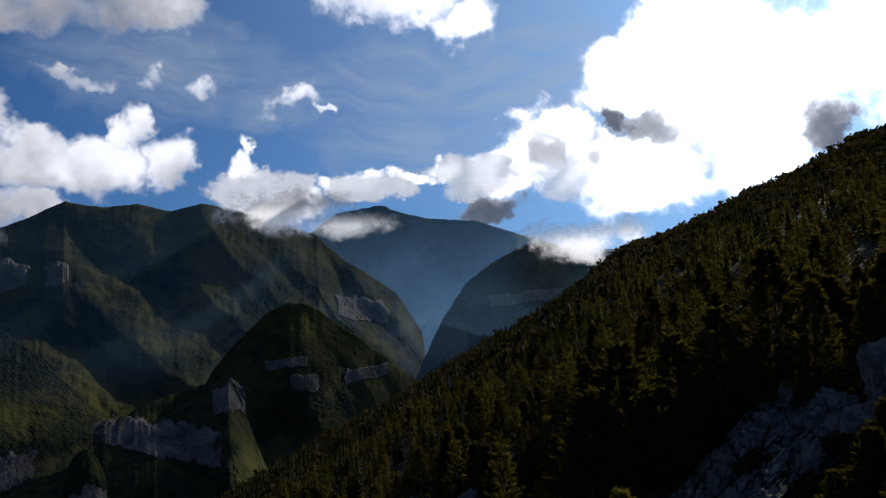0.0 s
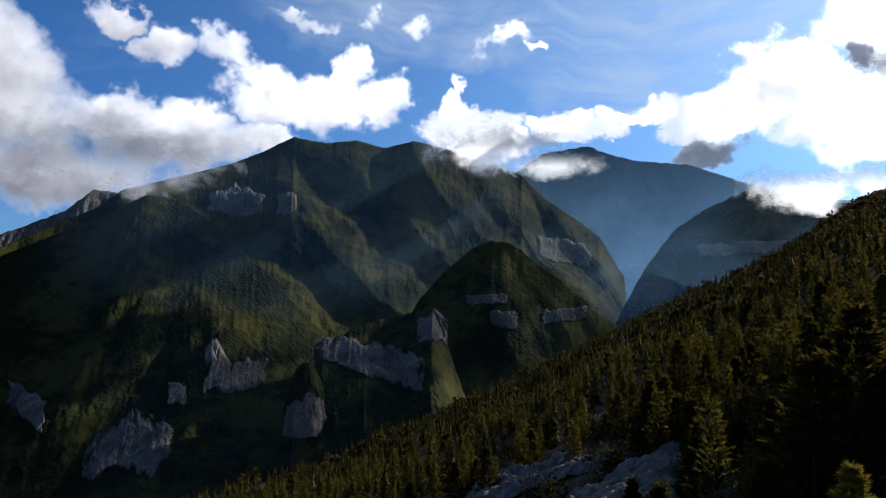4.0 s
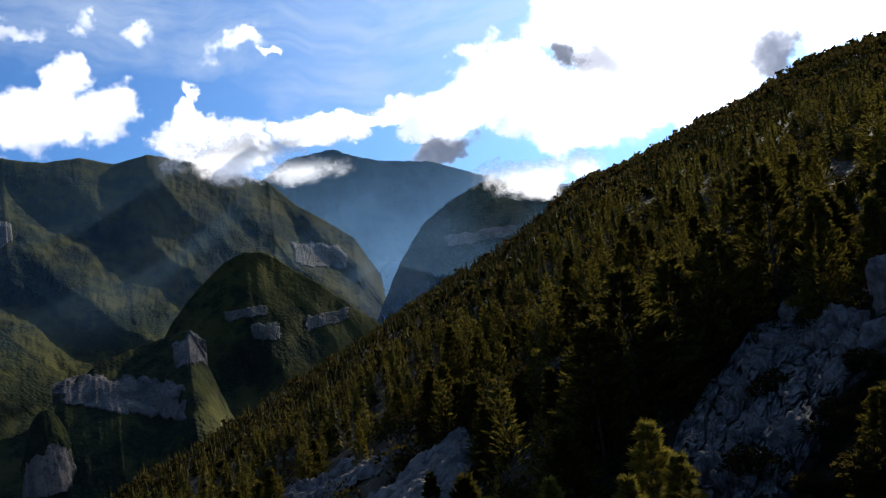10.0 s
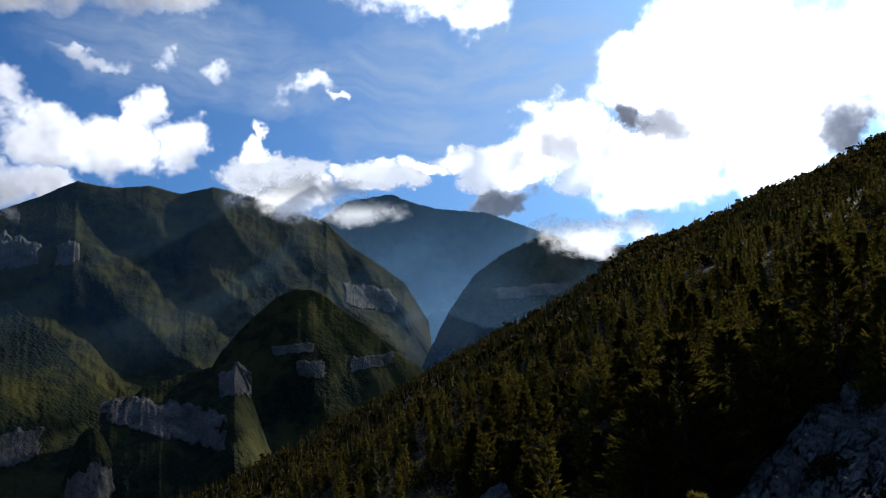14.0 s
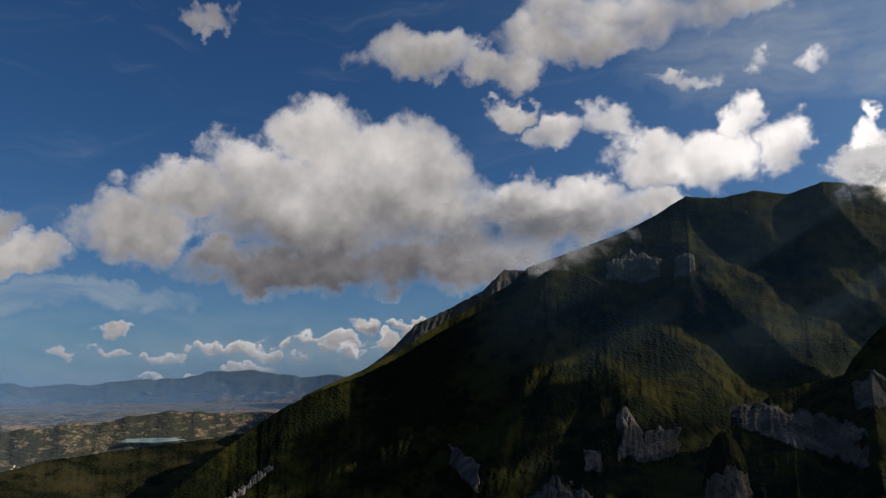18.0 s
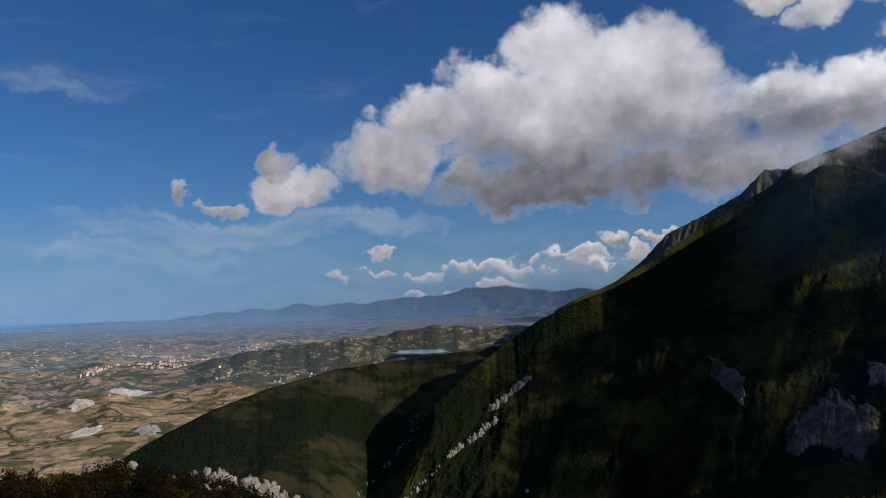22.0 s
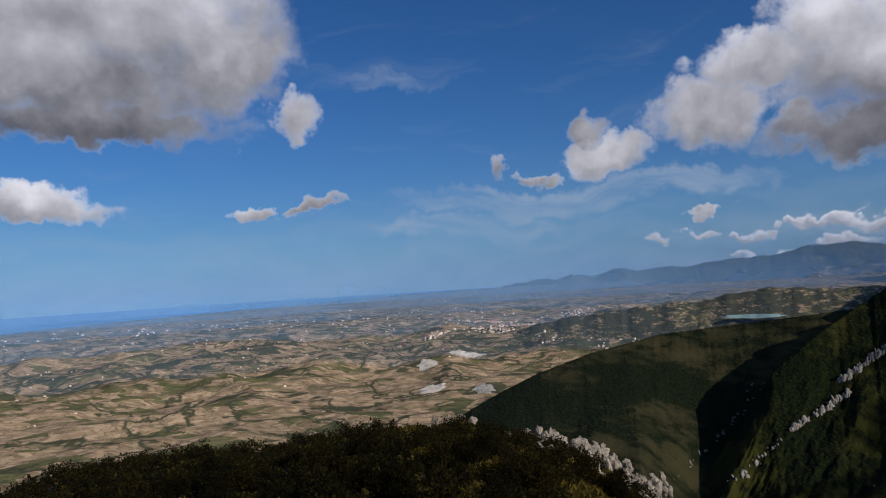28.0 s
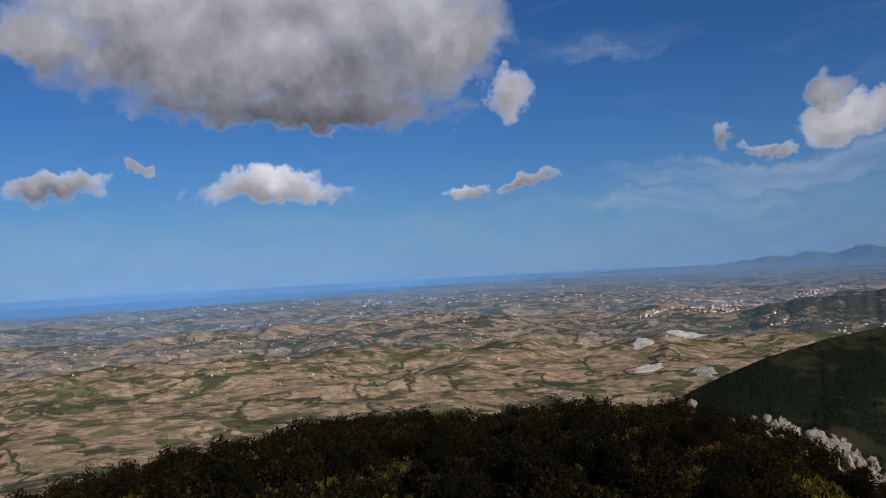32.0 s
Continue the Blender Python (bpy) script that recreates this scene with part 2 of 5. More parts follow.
tone = W.math("MULTIPLY_ADD", W.math("SUBTRACT", bands, 0.5), 0.55, tone)
tone = W.math("MULTIPLY_ADD", W.math("SUBTRACT", grain, 0.5), 0.12, tone)
tone = W.math("MULTIPLY_ADD", W.math("SUBTRACT", 1.0, deep), 0.30, tone)
tone_c = W.math("MAXIMUM", W.math("MINIMUM", tone, 1.15), 0.04)
lit = W.mix(W.math("POWER", W.math("MINIMUM", tone_c, 1.0), 1.5), (0.15, 0.15, 0.18), (1.46, 1.40, 1.41))
gain = W.math("MULTIPLY_ADD", W.math("MULTIPLY", W.math("POWER", tone_c, 2.0), W.math("MULTIPLY", cover, W.math("MULTIPLY_ADD", wide_glow, 0.5, halo))), 3.8, 1.0)
cloud_light = W.vec("MULTIPLY", lit, W.node("ShaderNodeCombineXYZ", X=gain, Y=gain, Z=gain).outputs[0])
lining = W.math("MULTIPLY", halo, 0.40)
cloud_light = W.vec("ADD", cloud_light, W.vec("MULTIPLY", W.node("ShaderNodeCombineXYZ", X=lining, Y=lining, Z=lining).outputs[0], (0.55, 0.66, 0.86)))
# thin high streaks, and the long pale bands over the plain
thin = {"f": 0.0}


def wisp(az, el, wide, high, much):
    q = W.vec("MULTIPLY_ADD", P_, (1 / wide, 1 / high, 0.0), (-az / wide, -el / high, 0.0))
    f = W.math("MULTIPLY", W.math("MAXIMUM", W.math("SUBTRACT", 1.0, W.vec("DOT_PRODUCT", q, q)), 0.0), much)
    thin["f"] = W.math("MAXIMUM", thin["f"], f)


wisp(82.6, 5.4, 12.0, 1.4, 1.35)
wisp(74.0, 5.9, 10.0, 1.2, 1.3)
wisp(89.3, 3.4, 9.0, 1.1, 1.25)
wisp(92.7, 15.0, 5.0, 1.0, 0.7)
wisp(10.0, 21.0, 9.0, 2.6, 1.0)
wisp(2.5, 22.6, 8.0, 3.4, 1.2)
wisp(2.0, 17.8, 9.5, 3.2, 1.1)
wisp(20.0, 23.0, 12.0, 4.2, 1.0)
wisp(-8.0, 22.0, 9.0, 6.0, 1.3)
wisp(57.0, 2.6, 14.0, 1.8, 0.8)
bent = W.vec("MULTIPLY", W.vec("ADD", flat, W.vec("MULTIPLY", n1, (9.0, 6.0, 0.0))), (0.045, 0.22, 0.0))
streak = W.span(W.noise(bent, 1.6, 7.0, 0.62, 0.6), 0.50, 0.85, 0.0, 0.42)
low = W.span(el_, 0.0, 9.0, 0.42, 0.0)
wisps = W.math("MULTIPLY", W.math("MINIMUM", thin["f"], 1.0), W.span(W.noise(bent, 3.0, 6.0, 0.62), 0.15, 0.72, 0.0, 0.95))
veil = W.math("MAXIMUM", W.math("MAXIMUM", W.math("MULTIPLY", streak, 0.6), wisps), W.math("MULTIPLY", low, W.span(W.noise(bent, 3.1, 5.0, 0.6), 0.35, 0.7)))
blue = W.vec("MULTIPLY", sky.outputs[0], (SKY * 0.42, SKY * 0.84, SKY * 1.30))
hot = W.math("MULTIPLY_ADD", core, 1.2, W.math("MULTIPLY_ADD", wide_glow, 0.40, W.math("MULTIPLY", halo, 0.66)))
blue = W.vec("ADD", blue, W.vec("MULTIPLY", W.node("ShaderNodeCombineXYZ", X=hot, Y=hot, Z=hot).outputs[0], (0.66, 0.87, 1.0)))
mist = W.math("MULTIPLY", W.math("POWER", 2.718, W.math("MULTIPLY", W.math("ABSOLUTE", el_), -0.22)), 0.72)
blue = W.mix(mist, blue, (0.36, 0.50, 0.70))
air = W.mix(W.math("MINIMUM", veil, 0.85), blue, W.vec("ADD", W.vec("MULTIPLY", blue, (0.45, 0.45, 0.45)), (0.40, 0.45, 0.51)))
both = W.mix(cover, air, cloud_light)
back = W.node("ShaderNodeBackground", Color=both, Strength=0.5)
out_w = world.node_tree.nodes.new("ShaderNodeOutputWorld")
world.node_tree.links.new(back.outputs[0], out_w.inputs[0])

lamp = bpy.data.lights.new("sun", "SUN")
lamp.energy, lamp.angle, lamp.color = 4.2, radians(0.6), (1.0, 0.88, 0.70)
sun = new("sun", lamp)
sun.matrix_world = look(tuple(3000 * sun_way), (0, 0, 0))


# ---------------------------------------------------------------- noise in numpy
def lattice(ix, iy, seed):
    h = (ix.astype(np.int64) * 374761393 + iy.astype(np.int64) * 668265263 + seed * 974634511) & 0x7FFFFFFF
    h = ((h ^ (h >> 13)) * 1274126177) & 0x7FFFFFFF
    return ((h ^ (h >> 16)) & 0xFFFF) / 65535.0 * 2 * np.pi


def perlin(x, y, seed=0):
    x, y = np.asarray(x, float), np.asarray(y, float)
    ix, iy = np.floor(x), np.floor(y)
    fx, fy = x - ix, y - iy
    u, v = fx * fx * fx * (fx * (fx * 6 - 15) + 10), fy * fy * fy * (fy * (fy * 6 - 15) + 10)

    def g(dx, dy):
        a = lattice(ix + dx, iy + dy, seed)
        return np.cos(a) * (fx - dx) + np.sin(a) * (fy - dy)
    return (g(0, 0) * (1 - u) + g(1, 0) * u) * (1 - v) + (g(0, 1) * (1 - u) + g(1, 1) * u) * v


def fbm(x, y, octaves=5, seed=0, rough=0.5):
    total, amp, k = 0.0, 1.0, 1.0
    for o in range(octaves):
        total = total + amp * perlin(np.asarray(x) * k, np.asarray(y) * k, seed + o)
        amp, k = amp * rough, k * 2.03
    return total


def ridged(x, y, octaves=4, seed=0, rough=0.5):
    total, amp, k = 0.0, 1.0, 1.0
    for o in range(octaves):
        total = total + amp * (0.5 - np.abs(perlin(np.asarray(x) * k, np.asarray(y) * k, seed + o)) * 1.6)
        amp, k = amp * rough, k * 2.1
    return total


# ---------------------------------------------------------------- mesh helpers
def mesh_object(name, verts, faces, material, parent=None, smooth=True):
    me = bpy.data.meshes.new(name)
    me.from_pydata(np.asarray(verts).tolist(), [], np.asarray(faces).tolist() if not isinstance(faces, list) else faces)
    if smooth:
        me.polygons.foreach_set("use_smooth", [True] * len(me.polygons))
    for m in material if isinstance(material, (list, tuple)) else [material]:
        me.materials.append(m)
    me.update()
    ob = new(name, me)
    ob.parent = parent
    return ob


def grid_faces(rows, cols, wrap=False):
    i, j = np.meshgrid(np.arange(rows - 1), np.arange(cols if wrap else cols - 1), indexing="ij")
    a = i * cols + j
    b = i * cols + (j + 1) % cols
    return np.stack([a, b, b + cols, a + cols], -1).reshape(-1, 4)


def polar(az, r, z):
    a = np.radians(az)
    return np.stack([-np.sin(a) * r, np.cos(a) * r, np.broadcast_to(z, np.shape(r))], -1).reshape(-1, 3)


def table(text):
    pts = np.array([[float(v) for v in p.split(",")] for p in text.split()])
    return pts[np.argsort(pts[:, 0])]


def at(text, az):
    p = table(text)
    return np.interp(az, p[:, 0], p[:, 1])


# ---------------------------------------------------------------- materials
def surface(name, rough=0.85, spec=0.2):
    m = bpy.data.materials.new(name)
    m.use_nodes = True
    n = Nodes(m.node_tree)
    bsdf = m.node_tree.nodes["Principled BSDF"]
    bsdf.inputs["Roughness"].default_value = rough
    bsdf.inputs["Specular IOR Level"].default_value = spec
    place = m.node_tree.nodes.new("ShaderNodeTexCoord").outputs["Object"]
    return m, n, bsdf, place


def bump(n, bsdf, height, strength, distance):
    b = n.node("ShaderNodeBump", Height=height, Strength=strength, Distance=distance)
    n.put(bsdf.inputs["Normal"], b.outputs[0])


def woodland(name, dark, light, dry, crown=0.09, grass=0.5, patch=0.004, swell=0.7):
    """Hillside cover: crowns of trees, clearings of dry grass, seen from afar."""
    m, n, bsdf, place = surface(name, 0.95, 0.05)
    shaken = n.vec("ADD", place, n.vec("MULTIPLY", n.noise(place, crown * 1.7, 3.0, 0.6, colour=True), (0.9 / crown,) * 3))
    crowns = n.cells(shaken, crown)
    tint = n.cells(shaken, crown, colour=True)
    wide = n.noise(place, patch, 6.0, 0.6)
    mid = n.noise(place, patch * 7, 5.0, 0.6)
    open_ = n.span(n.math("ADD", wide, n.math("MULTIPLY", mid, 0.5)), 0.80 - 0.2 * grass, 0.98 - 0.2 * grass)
    # each crown darkens outward: the shade between trees is put into the colour
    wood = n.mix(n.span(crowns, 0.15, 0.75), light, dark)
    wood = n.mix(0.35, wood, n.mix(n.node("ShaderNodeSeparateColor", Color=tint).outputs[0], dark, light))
    col = n.mix(open_, wood, n.mix(mid, dry, light))
    n.put(bsdf.inputs["Base Color"], col)
    depth = n.math("MULTIPLY", n.math("SUBTRACT", 1.0, crowns), n.math("MULTIPLY_ADD", open_, -0.8, 1.0))
    bump(n, bsdf, n.math("MULTIPLY_ADD", mid, 2.2, depth), swell, 0.7 / crown)
    return m


def limestone(name, pale, grey, stain, scale=1.0, streaky=0.35):
    m, n, bsdf, place = surface(name, 0.95, 0.05)
    stretched = n.vec("MULTIPLY", place, (1.0, 1.0, streaky))
    a = n.noise(stretched, 0.5 * scale, 6.0, 0.62, 0.3)
    b = n.noise(place, 3.1 * scale, 8.0, 0.68)
    crack = n.cells(n.vec("ADD", stretched, n.vec("MULTIPLY", n.noise(place, 1.3 * scale, 3.0, 0.5, colour=True), (0.9 / scale,) * 3)), 1.1 * scale, "DISTANCE_TO_EDGE")
    col = n.mix(n.span(a, 0.32, 0.68), grey, pale)
    col = n.mix(n.span(b, 0.52, 0.72), col, stain)
    col = n.mix(n.math("MULTIPLY", n.span(crack, 0.0, 0.05, 0.7, 0.0), n.span(b, 0.40, 0.60)), col, (0.06, 0.055, 0.05))
    n.put(bsdf.inputs["Base Color"], col)
    h = n.math("ADD", n.math("MULTIPLY", b, 0.9), n.math("MULTIPLY_ADD", n.span(crack, 0.0, 0.10), 0.35, a))
    bump(n, bsdf, h, 0.9, 0.25 / scale)
    return m


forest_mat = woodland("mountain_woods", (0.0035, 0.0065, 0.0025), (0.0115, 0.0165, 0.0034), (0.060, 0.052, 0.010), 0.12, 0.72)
# shade is put into this wood's colour, not only cast on it
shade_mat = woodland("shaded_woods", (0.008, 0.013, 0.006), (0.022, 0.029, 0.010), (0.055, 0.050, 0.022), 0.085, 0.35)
# darker, less grassy copy of mountain_woods: cloud shadow put into the shoulder's colour
dense_shaded_mat = woodland("dense_shaded_mountain_woods", (0.0032, 0.0058, 0.0022), (0.0100, 0.0140, 0.0032), (0.052, 0.045, 0.009), 0.12, 0.50)
# cloud shadow over the foothill spur is put into these near-black greens
shaded_spur_mat = woodland("shaded_spur_woods", (0.0040, 0.0070, 0.0030), (0.0120, 0.0160, 0.0060), (0.060, 0.047, 0.022), 0.12, 0.36, 0.003)
# pale low-contrast tones: the haze over the far peak is put into the colour
hazed_far_mat = woodland("hazed_far_mountain", (0.040, 0.056, 0.046), (0.052, 0.070, 0.054), (0.085, 0.095, 0.07), 0.012, 0.4, 0.002, 0.35)
crag_mat = limestone("cliff_limestone", (0.15, 0.128, 0.110), (0.050, 0.046, 0.042), (0.014, 0.018, 0.008), 0.05, 0.14)
ridge_mat = limestone("ridge_limestone", (0.12, 0.11, 0.095), (0.055, 0.056, 0.042), (0.02, 0.026, 0.011), 0.035, 0.5)
rock_mat = limestone("outcrop_limestone", (0.165, 0.152, 0.142), (0.062, 0.057, 0.053), (0.030, 0.027, 0.022), 3.2, 0.7)
slab_mat = limestone("slab_limestone", (0.165, 0.150, 0.134), (0.075, 0.068, 0.060), (0.026, 0.025, 0.013), 1.4, 0.8)


def near_ground():
    m, n, bsdf, place = surface("hillside_turf", 0.95, 0.1)
    a = n.noise(place, 0.05, 6.0, 0.62)
    b = n.noise(place, 0.9, 7.0, 0.65)
    col = n.mix(n.span(b, 0.35, 0.65), (0.014, 0.011, 0.006), (0.042, 0.032, 0.019))
    col = n.mix(n.span(a, 0.45, 0.7), col, (0.055, 0.045, 0.022))
    stone = n.span(n.math("ADD", n.noise(place, 0.22, 8.0, 0.7), n.math("MULTIPLY", b, 0.25)), 0.72, 0.80)
    col = n.mix(stone, col, (0.18, 0.165, 0.15))
    n.put(bsdf.inputs["Base Color"], col)
    bump(n, bsdf, b, 1.0, 0.5)
    return m


turf_mat = near_ground()


def foliage(name, dark, light, tip):
    """Needles and leaves: part of the light goes through them."""
    m, n, bsdf, place = surface(name, 0.85, 0.08)
    isle = m.node_tree.nodes.new("ShaderNodeNewGeometry").outputs["Random Per Island"]
    each = m.node_tree.nodes.new("ShaderNodeObjectInfo").outputs["Random"]
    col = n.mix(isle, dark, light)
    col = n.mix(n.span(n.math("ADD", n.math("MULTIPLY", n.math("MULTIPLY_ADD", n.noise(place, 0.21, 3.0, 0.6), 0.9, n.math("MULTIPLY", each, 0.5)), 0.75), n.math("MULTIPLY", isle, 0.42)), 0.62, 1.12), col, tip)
    n.put(bsdf.inputs["Base Color"], col)
    thin = n.node("ShaderNodeBsdfTranslucent", Color=n.mix(0.5, col, tip))
    mixed = n.node("ShaderNodeMixShader", Fac=0.48)
    n.put(mixed.inputs[1], bsdf.outputs[0])
    n.put(mixed.inputs[2], thin.outputs[0])
    n.put(m.node_tree.nodes["Material Output"].inputs["Surface"], mixed.outputs[0])
    return m


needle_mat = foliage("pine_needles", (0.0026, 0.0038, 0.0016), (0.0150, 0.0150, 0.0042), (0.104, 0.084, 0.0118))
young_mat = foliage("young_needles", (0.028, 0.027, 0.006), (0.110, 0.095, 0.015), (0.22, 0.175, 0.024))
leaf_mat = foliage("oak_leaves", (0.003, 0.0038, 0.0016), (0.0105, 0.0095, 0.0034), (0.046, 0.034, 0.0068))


def bark():
    m, n, bsdf, place = surface("bark", 0.95, 0.1)
    n.put(bsdf.inputs["Base Color"], n.mix(n.noise(place, 6.0, 5.0, 0.6), (0.020, 0.016, 0.012), (0.060, 0.048, 0.038)))
    return m


bark_mat = bark()

# ---------------------------------------------------------------- the plain, out to the sea
PLAIN = 900.0                                  # the plain lies this far below the summit
FAR_TRUE, FAR_DRAWN = 56000.0, 4850.0          # distances past 3 km are drawn closer together, each in its true direction


def drawn(d):
    return np.where(d < 2600, d * 0.5, 1300 + (FAR_DRAWN - 1300) * (np.log(np.maximum(d, 2600) / 2600) / np.log(FAR_TRUE / 2600)))


def plain_material(name, wooded, crop, wood=(0.022, 0.034, 0.016)):
    m, n, bsdf, place = surface(name, 0.95, 0.05)
    km = m.node_tree.nodes.new("ShaderNodeUVMap").outputs[0]
    warp = n.vec("ADD", km, n.vec("MULTIPLY", n.noise(km, 0.9, 4.0, 0.55, colour=True), (0.55, 0.55, 0.0)))
    stretch = n.vec("MULTIPLY", warp, (1.0, 0.62, 1.0))
    fields = n.node("ShaderNodeSeparateColor", Color=n.cells(stretch, 10.0, colour=True))
    fine = n.node("ShaderNodeSeparateColor", Color=n.cells(stretch, 27.0, colour=True))
    edge = n.cells(stretch, 10.0, "DISTANCE_TO_EDGE")
    straw = n.mix(fine.outputs[0], (0.150, 0.098, 0.058), (0.385, 0.275, 0.178))
    green = n.mix(fine.outputs[1], (0.028, 0.040, 0.013), (0.095, 0.092, 0.032))
    wide = n.noise(km, 0.42, 5.0, 0.6)
    kind = n.math("ADD", n.math("MULTIPLY", fields.outputs[0], 0.62), n.math("MULTIPLY", wide, 1.05))
    col = n.mix(n.span(kind, 0.62 + crop, 0.86 + crop), green, straw)
    woods = n.span(n.math("ADD", n.noise(km, 1.7, 7.0, 0.66), n.math("MULTIPLY", n.noise(km, 0.25, 3.0, 0.5), 0.5)), 0.80 - wooded, 0.85 - wooded)
    col = n.mix(woods, col, wood)
    col = n.mix(n.math("MULTIPLY", n.span(edge, 0.0, 0.04, 0.6, 0.0), n.span(n.noise(km, 5.0, 3.0, 0.6), 0.45, 0.55)), col, (0.028, 0.038, 0.016))
    brook = n.math("ABSOLUTE", n.math("SUBTRACT", n.noise(km, 0.8, 5.0, 0.6, 0.5), 0.5))
    hedge = n.math("ABSOLUTE", n.math("SUBTRACT", n.noise(km, 2.3, 4.0, 0.6, 0.3), 0.5))
    line = n.math("MAXIMUM", n.span(brook, 0.004, 0.022, 1.0, 0.0), n.span(hedge, 0.002, 0.014, 0.5, 0.0))
    specks = n.span(n.noise(km, 34.0, 3.0, 0.7), 0.575, 0.635)
    line = n.math("MAXIMUM", line, n.math("MULTIPLY", specks, n.span(n.noise(km, 1.2, 3.0, 0.5), 0.42, 0.60)))
    col = n.mix(line, col, (0.016, 0.026, 0.012))
    col = n.mix(0.16, col, n.mix(n.noise(km, 60.0, 4.0, 0.7), (0.03, 0.03, 0.02), (0.42, 0.34, 0.24)))
    n.put(bsdf.inputs["Base Color"], col)
    bump(n, bsdf, n.math("ADD", n.noise(km, 3.0, 6.0, 0.6), n.math("MULTIPLY", woods, 0.15)), 0.6, 22.0)
    return m


plain_mat = plain_material("farmland", 0.0, -0.06)
upland_mat = plain_material("wooded_farmland", 0.10, 0.06, (0.012, 0.019, 0.010))
hills_mat = plain_material("forested_hills", 0.20, 0.15)


def hills_true(x, y, d):
    k = np.clip((d - 2500) / 5000, 0, 1)
    calm = np.clip((30000 - d) / 20000, 0.15, 1)
    big = ridged(x / 3000, y / 3000, 3, 31, 0.5) * 170
    mid = ridged(x / 1300 + 0.3 * perlin(x / 2500, y / 2500, 3), y / 1300, 4, 37, 0.55) * 95
    return (big + mid) * k * calm


def build_plain():
    az = np.concatenate([np.arange(-180, 42, 1.2), np.arange(42, 146, 0.2), np.arange(146, 180, 1.2)])
    tan_e = np.tan(np.radians(np.concatenate([[60, 40], np.arange(30, 12, -0.4), np.arange(12, 4, -0.07), np.arange(4, 0.95, -0.03)])))
    d = PLAIN / tan_e
    A, D = np.meshgrid(az, d)
    X, Y = -np.sin(np.radians(A)) * D, np.cos(np.radians(A)) * D
    Z = -PLAIN + hills_true(X, Y, D)
    # the river valley at the gorge's mouth lies deeper than the plain
    Z = Z - 330 * np.clip((5200 - D) / 1500, 0, 1) * np.clip(1.6 - np.abs(A - 69) / 7, 0, 1)
    s = drawn(D) / D
    v = np.stack([X * s, Y * s, Z * s], -1).reshape(-1, 3)
    ob = mesh_object("ground", v, grid_faces(len(d), len(az), True)[:, ::-1], plain_mat)
    uv = ob.data.uv_layers.new(name="km")
    loops = np.zeros(len(ob.data.loops), int)
    ob.data.loops.foreach_get("vertex_index", loops)
    uv.data.foreach_set("uv", (np.stack([X.ravel(), Y.ravel()], -1)[loops] / 1000).ravel())
    return tagged(ob, "dry farmland plain of straw and green fields below the mountain", "plain", kind="structure")


build_plain()


def water_material(name, colour, rough):
    m, n, bsdf, place = surface(name, rough, 0.5)
    n.put(bsdf.inputs["Base Color"], n.mix(n.noise(place, 0.004, 4.0, 0.5), colour, tuple(c * 1.25 for c in colour)))
    return m


sea_mat = water_material("sea_water", (0.030, 0.15, 0.36), 0.5)


def build_sea():
    az = np.arange(86, 175, 0.5)
    coast = at("86,-1.02 93,-1.10 104,-1.45 121,-2.0 138,-2.35 175,-2.4", az)
    coast = coast + 0.06 * fbm(az / 2.5, az * 0, 4, 5)
    rows = []
    for k in np.linspace(0, 1, 12):
        e = coast * (1 - k) - 0.98 * k
        d = PLAIN / np.tan(np.radians(-e))
        r = drawn(d)
        rows.append(polar(az, r, r * np.tan(np.radians(e)) + 5.0))
    ob = mesh_object("sea", np.concatenate(rows), grid_faces(12, len(az))[:, ::-1], sea_mat)
    tagged(ob, "calm blue sea along the far horizon", "sea", kind="structure")


build_sea()


# ---------------------------------------------------------------- mountains
SIDES = {}


def farm_uv(ob):
    """Lays the field pattern over a far hill, in kilometres."""
    me = ob.data
    uv = me.uv_layers.new(name="km")
    loops = np.zeros(len(me.loops), int)
    me.loops.foreach_get("vertex_index", loops)
    co = np.zeros(len(me.vertices) * 3)
    me.vertices.foreach_get("co", co)
    x, y, z = co.reshape(-1, 3).T
    side = np.stack([np.degrees(np.arctan2(-x, y)) * 0.62, np.degrees(np.arctan2(z, np.hypot(x, y))) * 1.7], -1)
    uv.data.foreach_set("uv", side[loops].ravel())


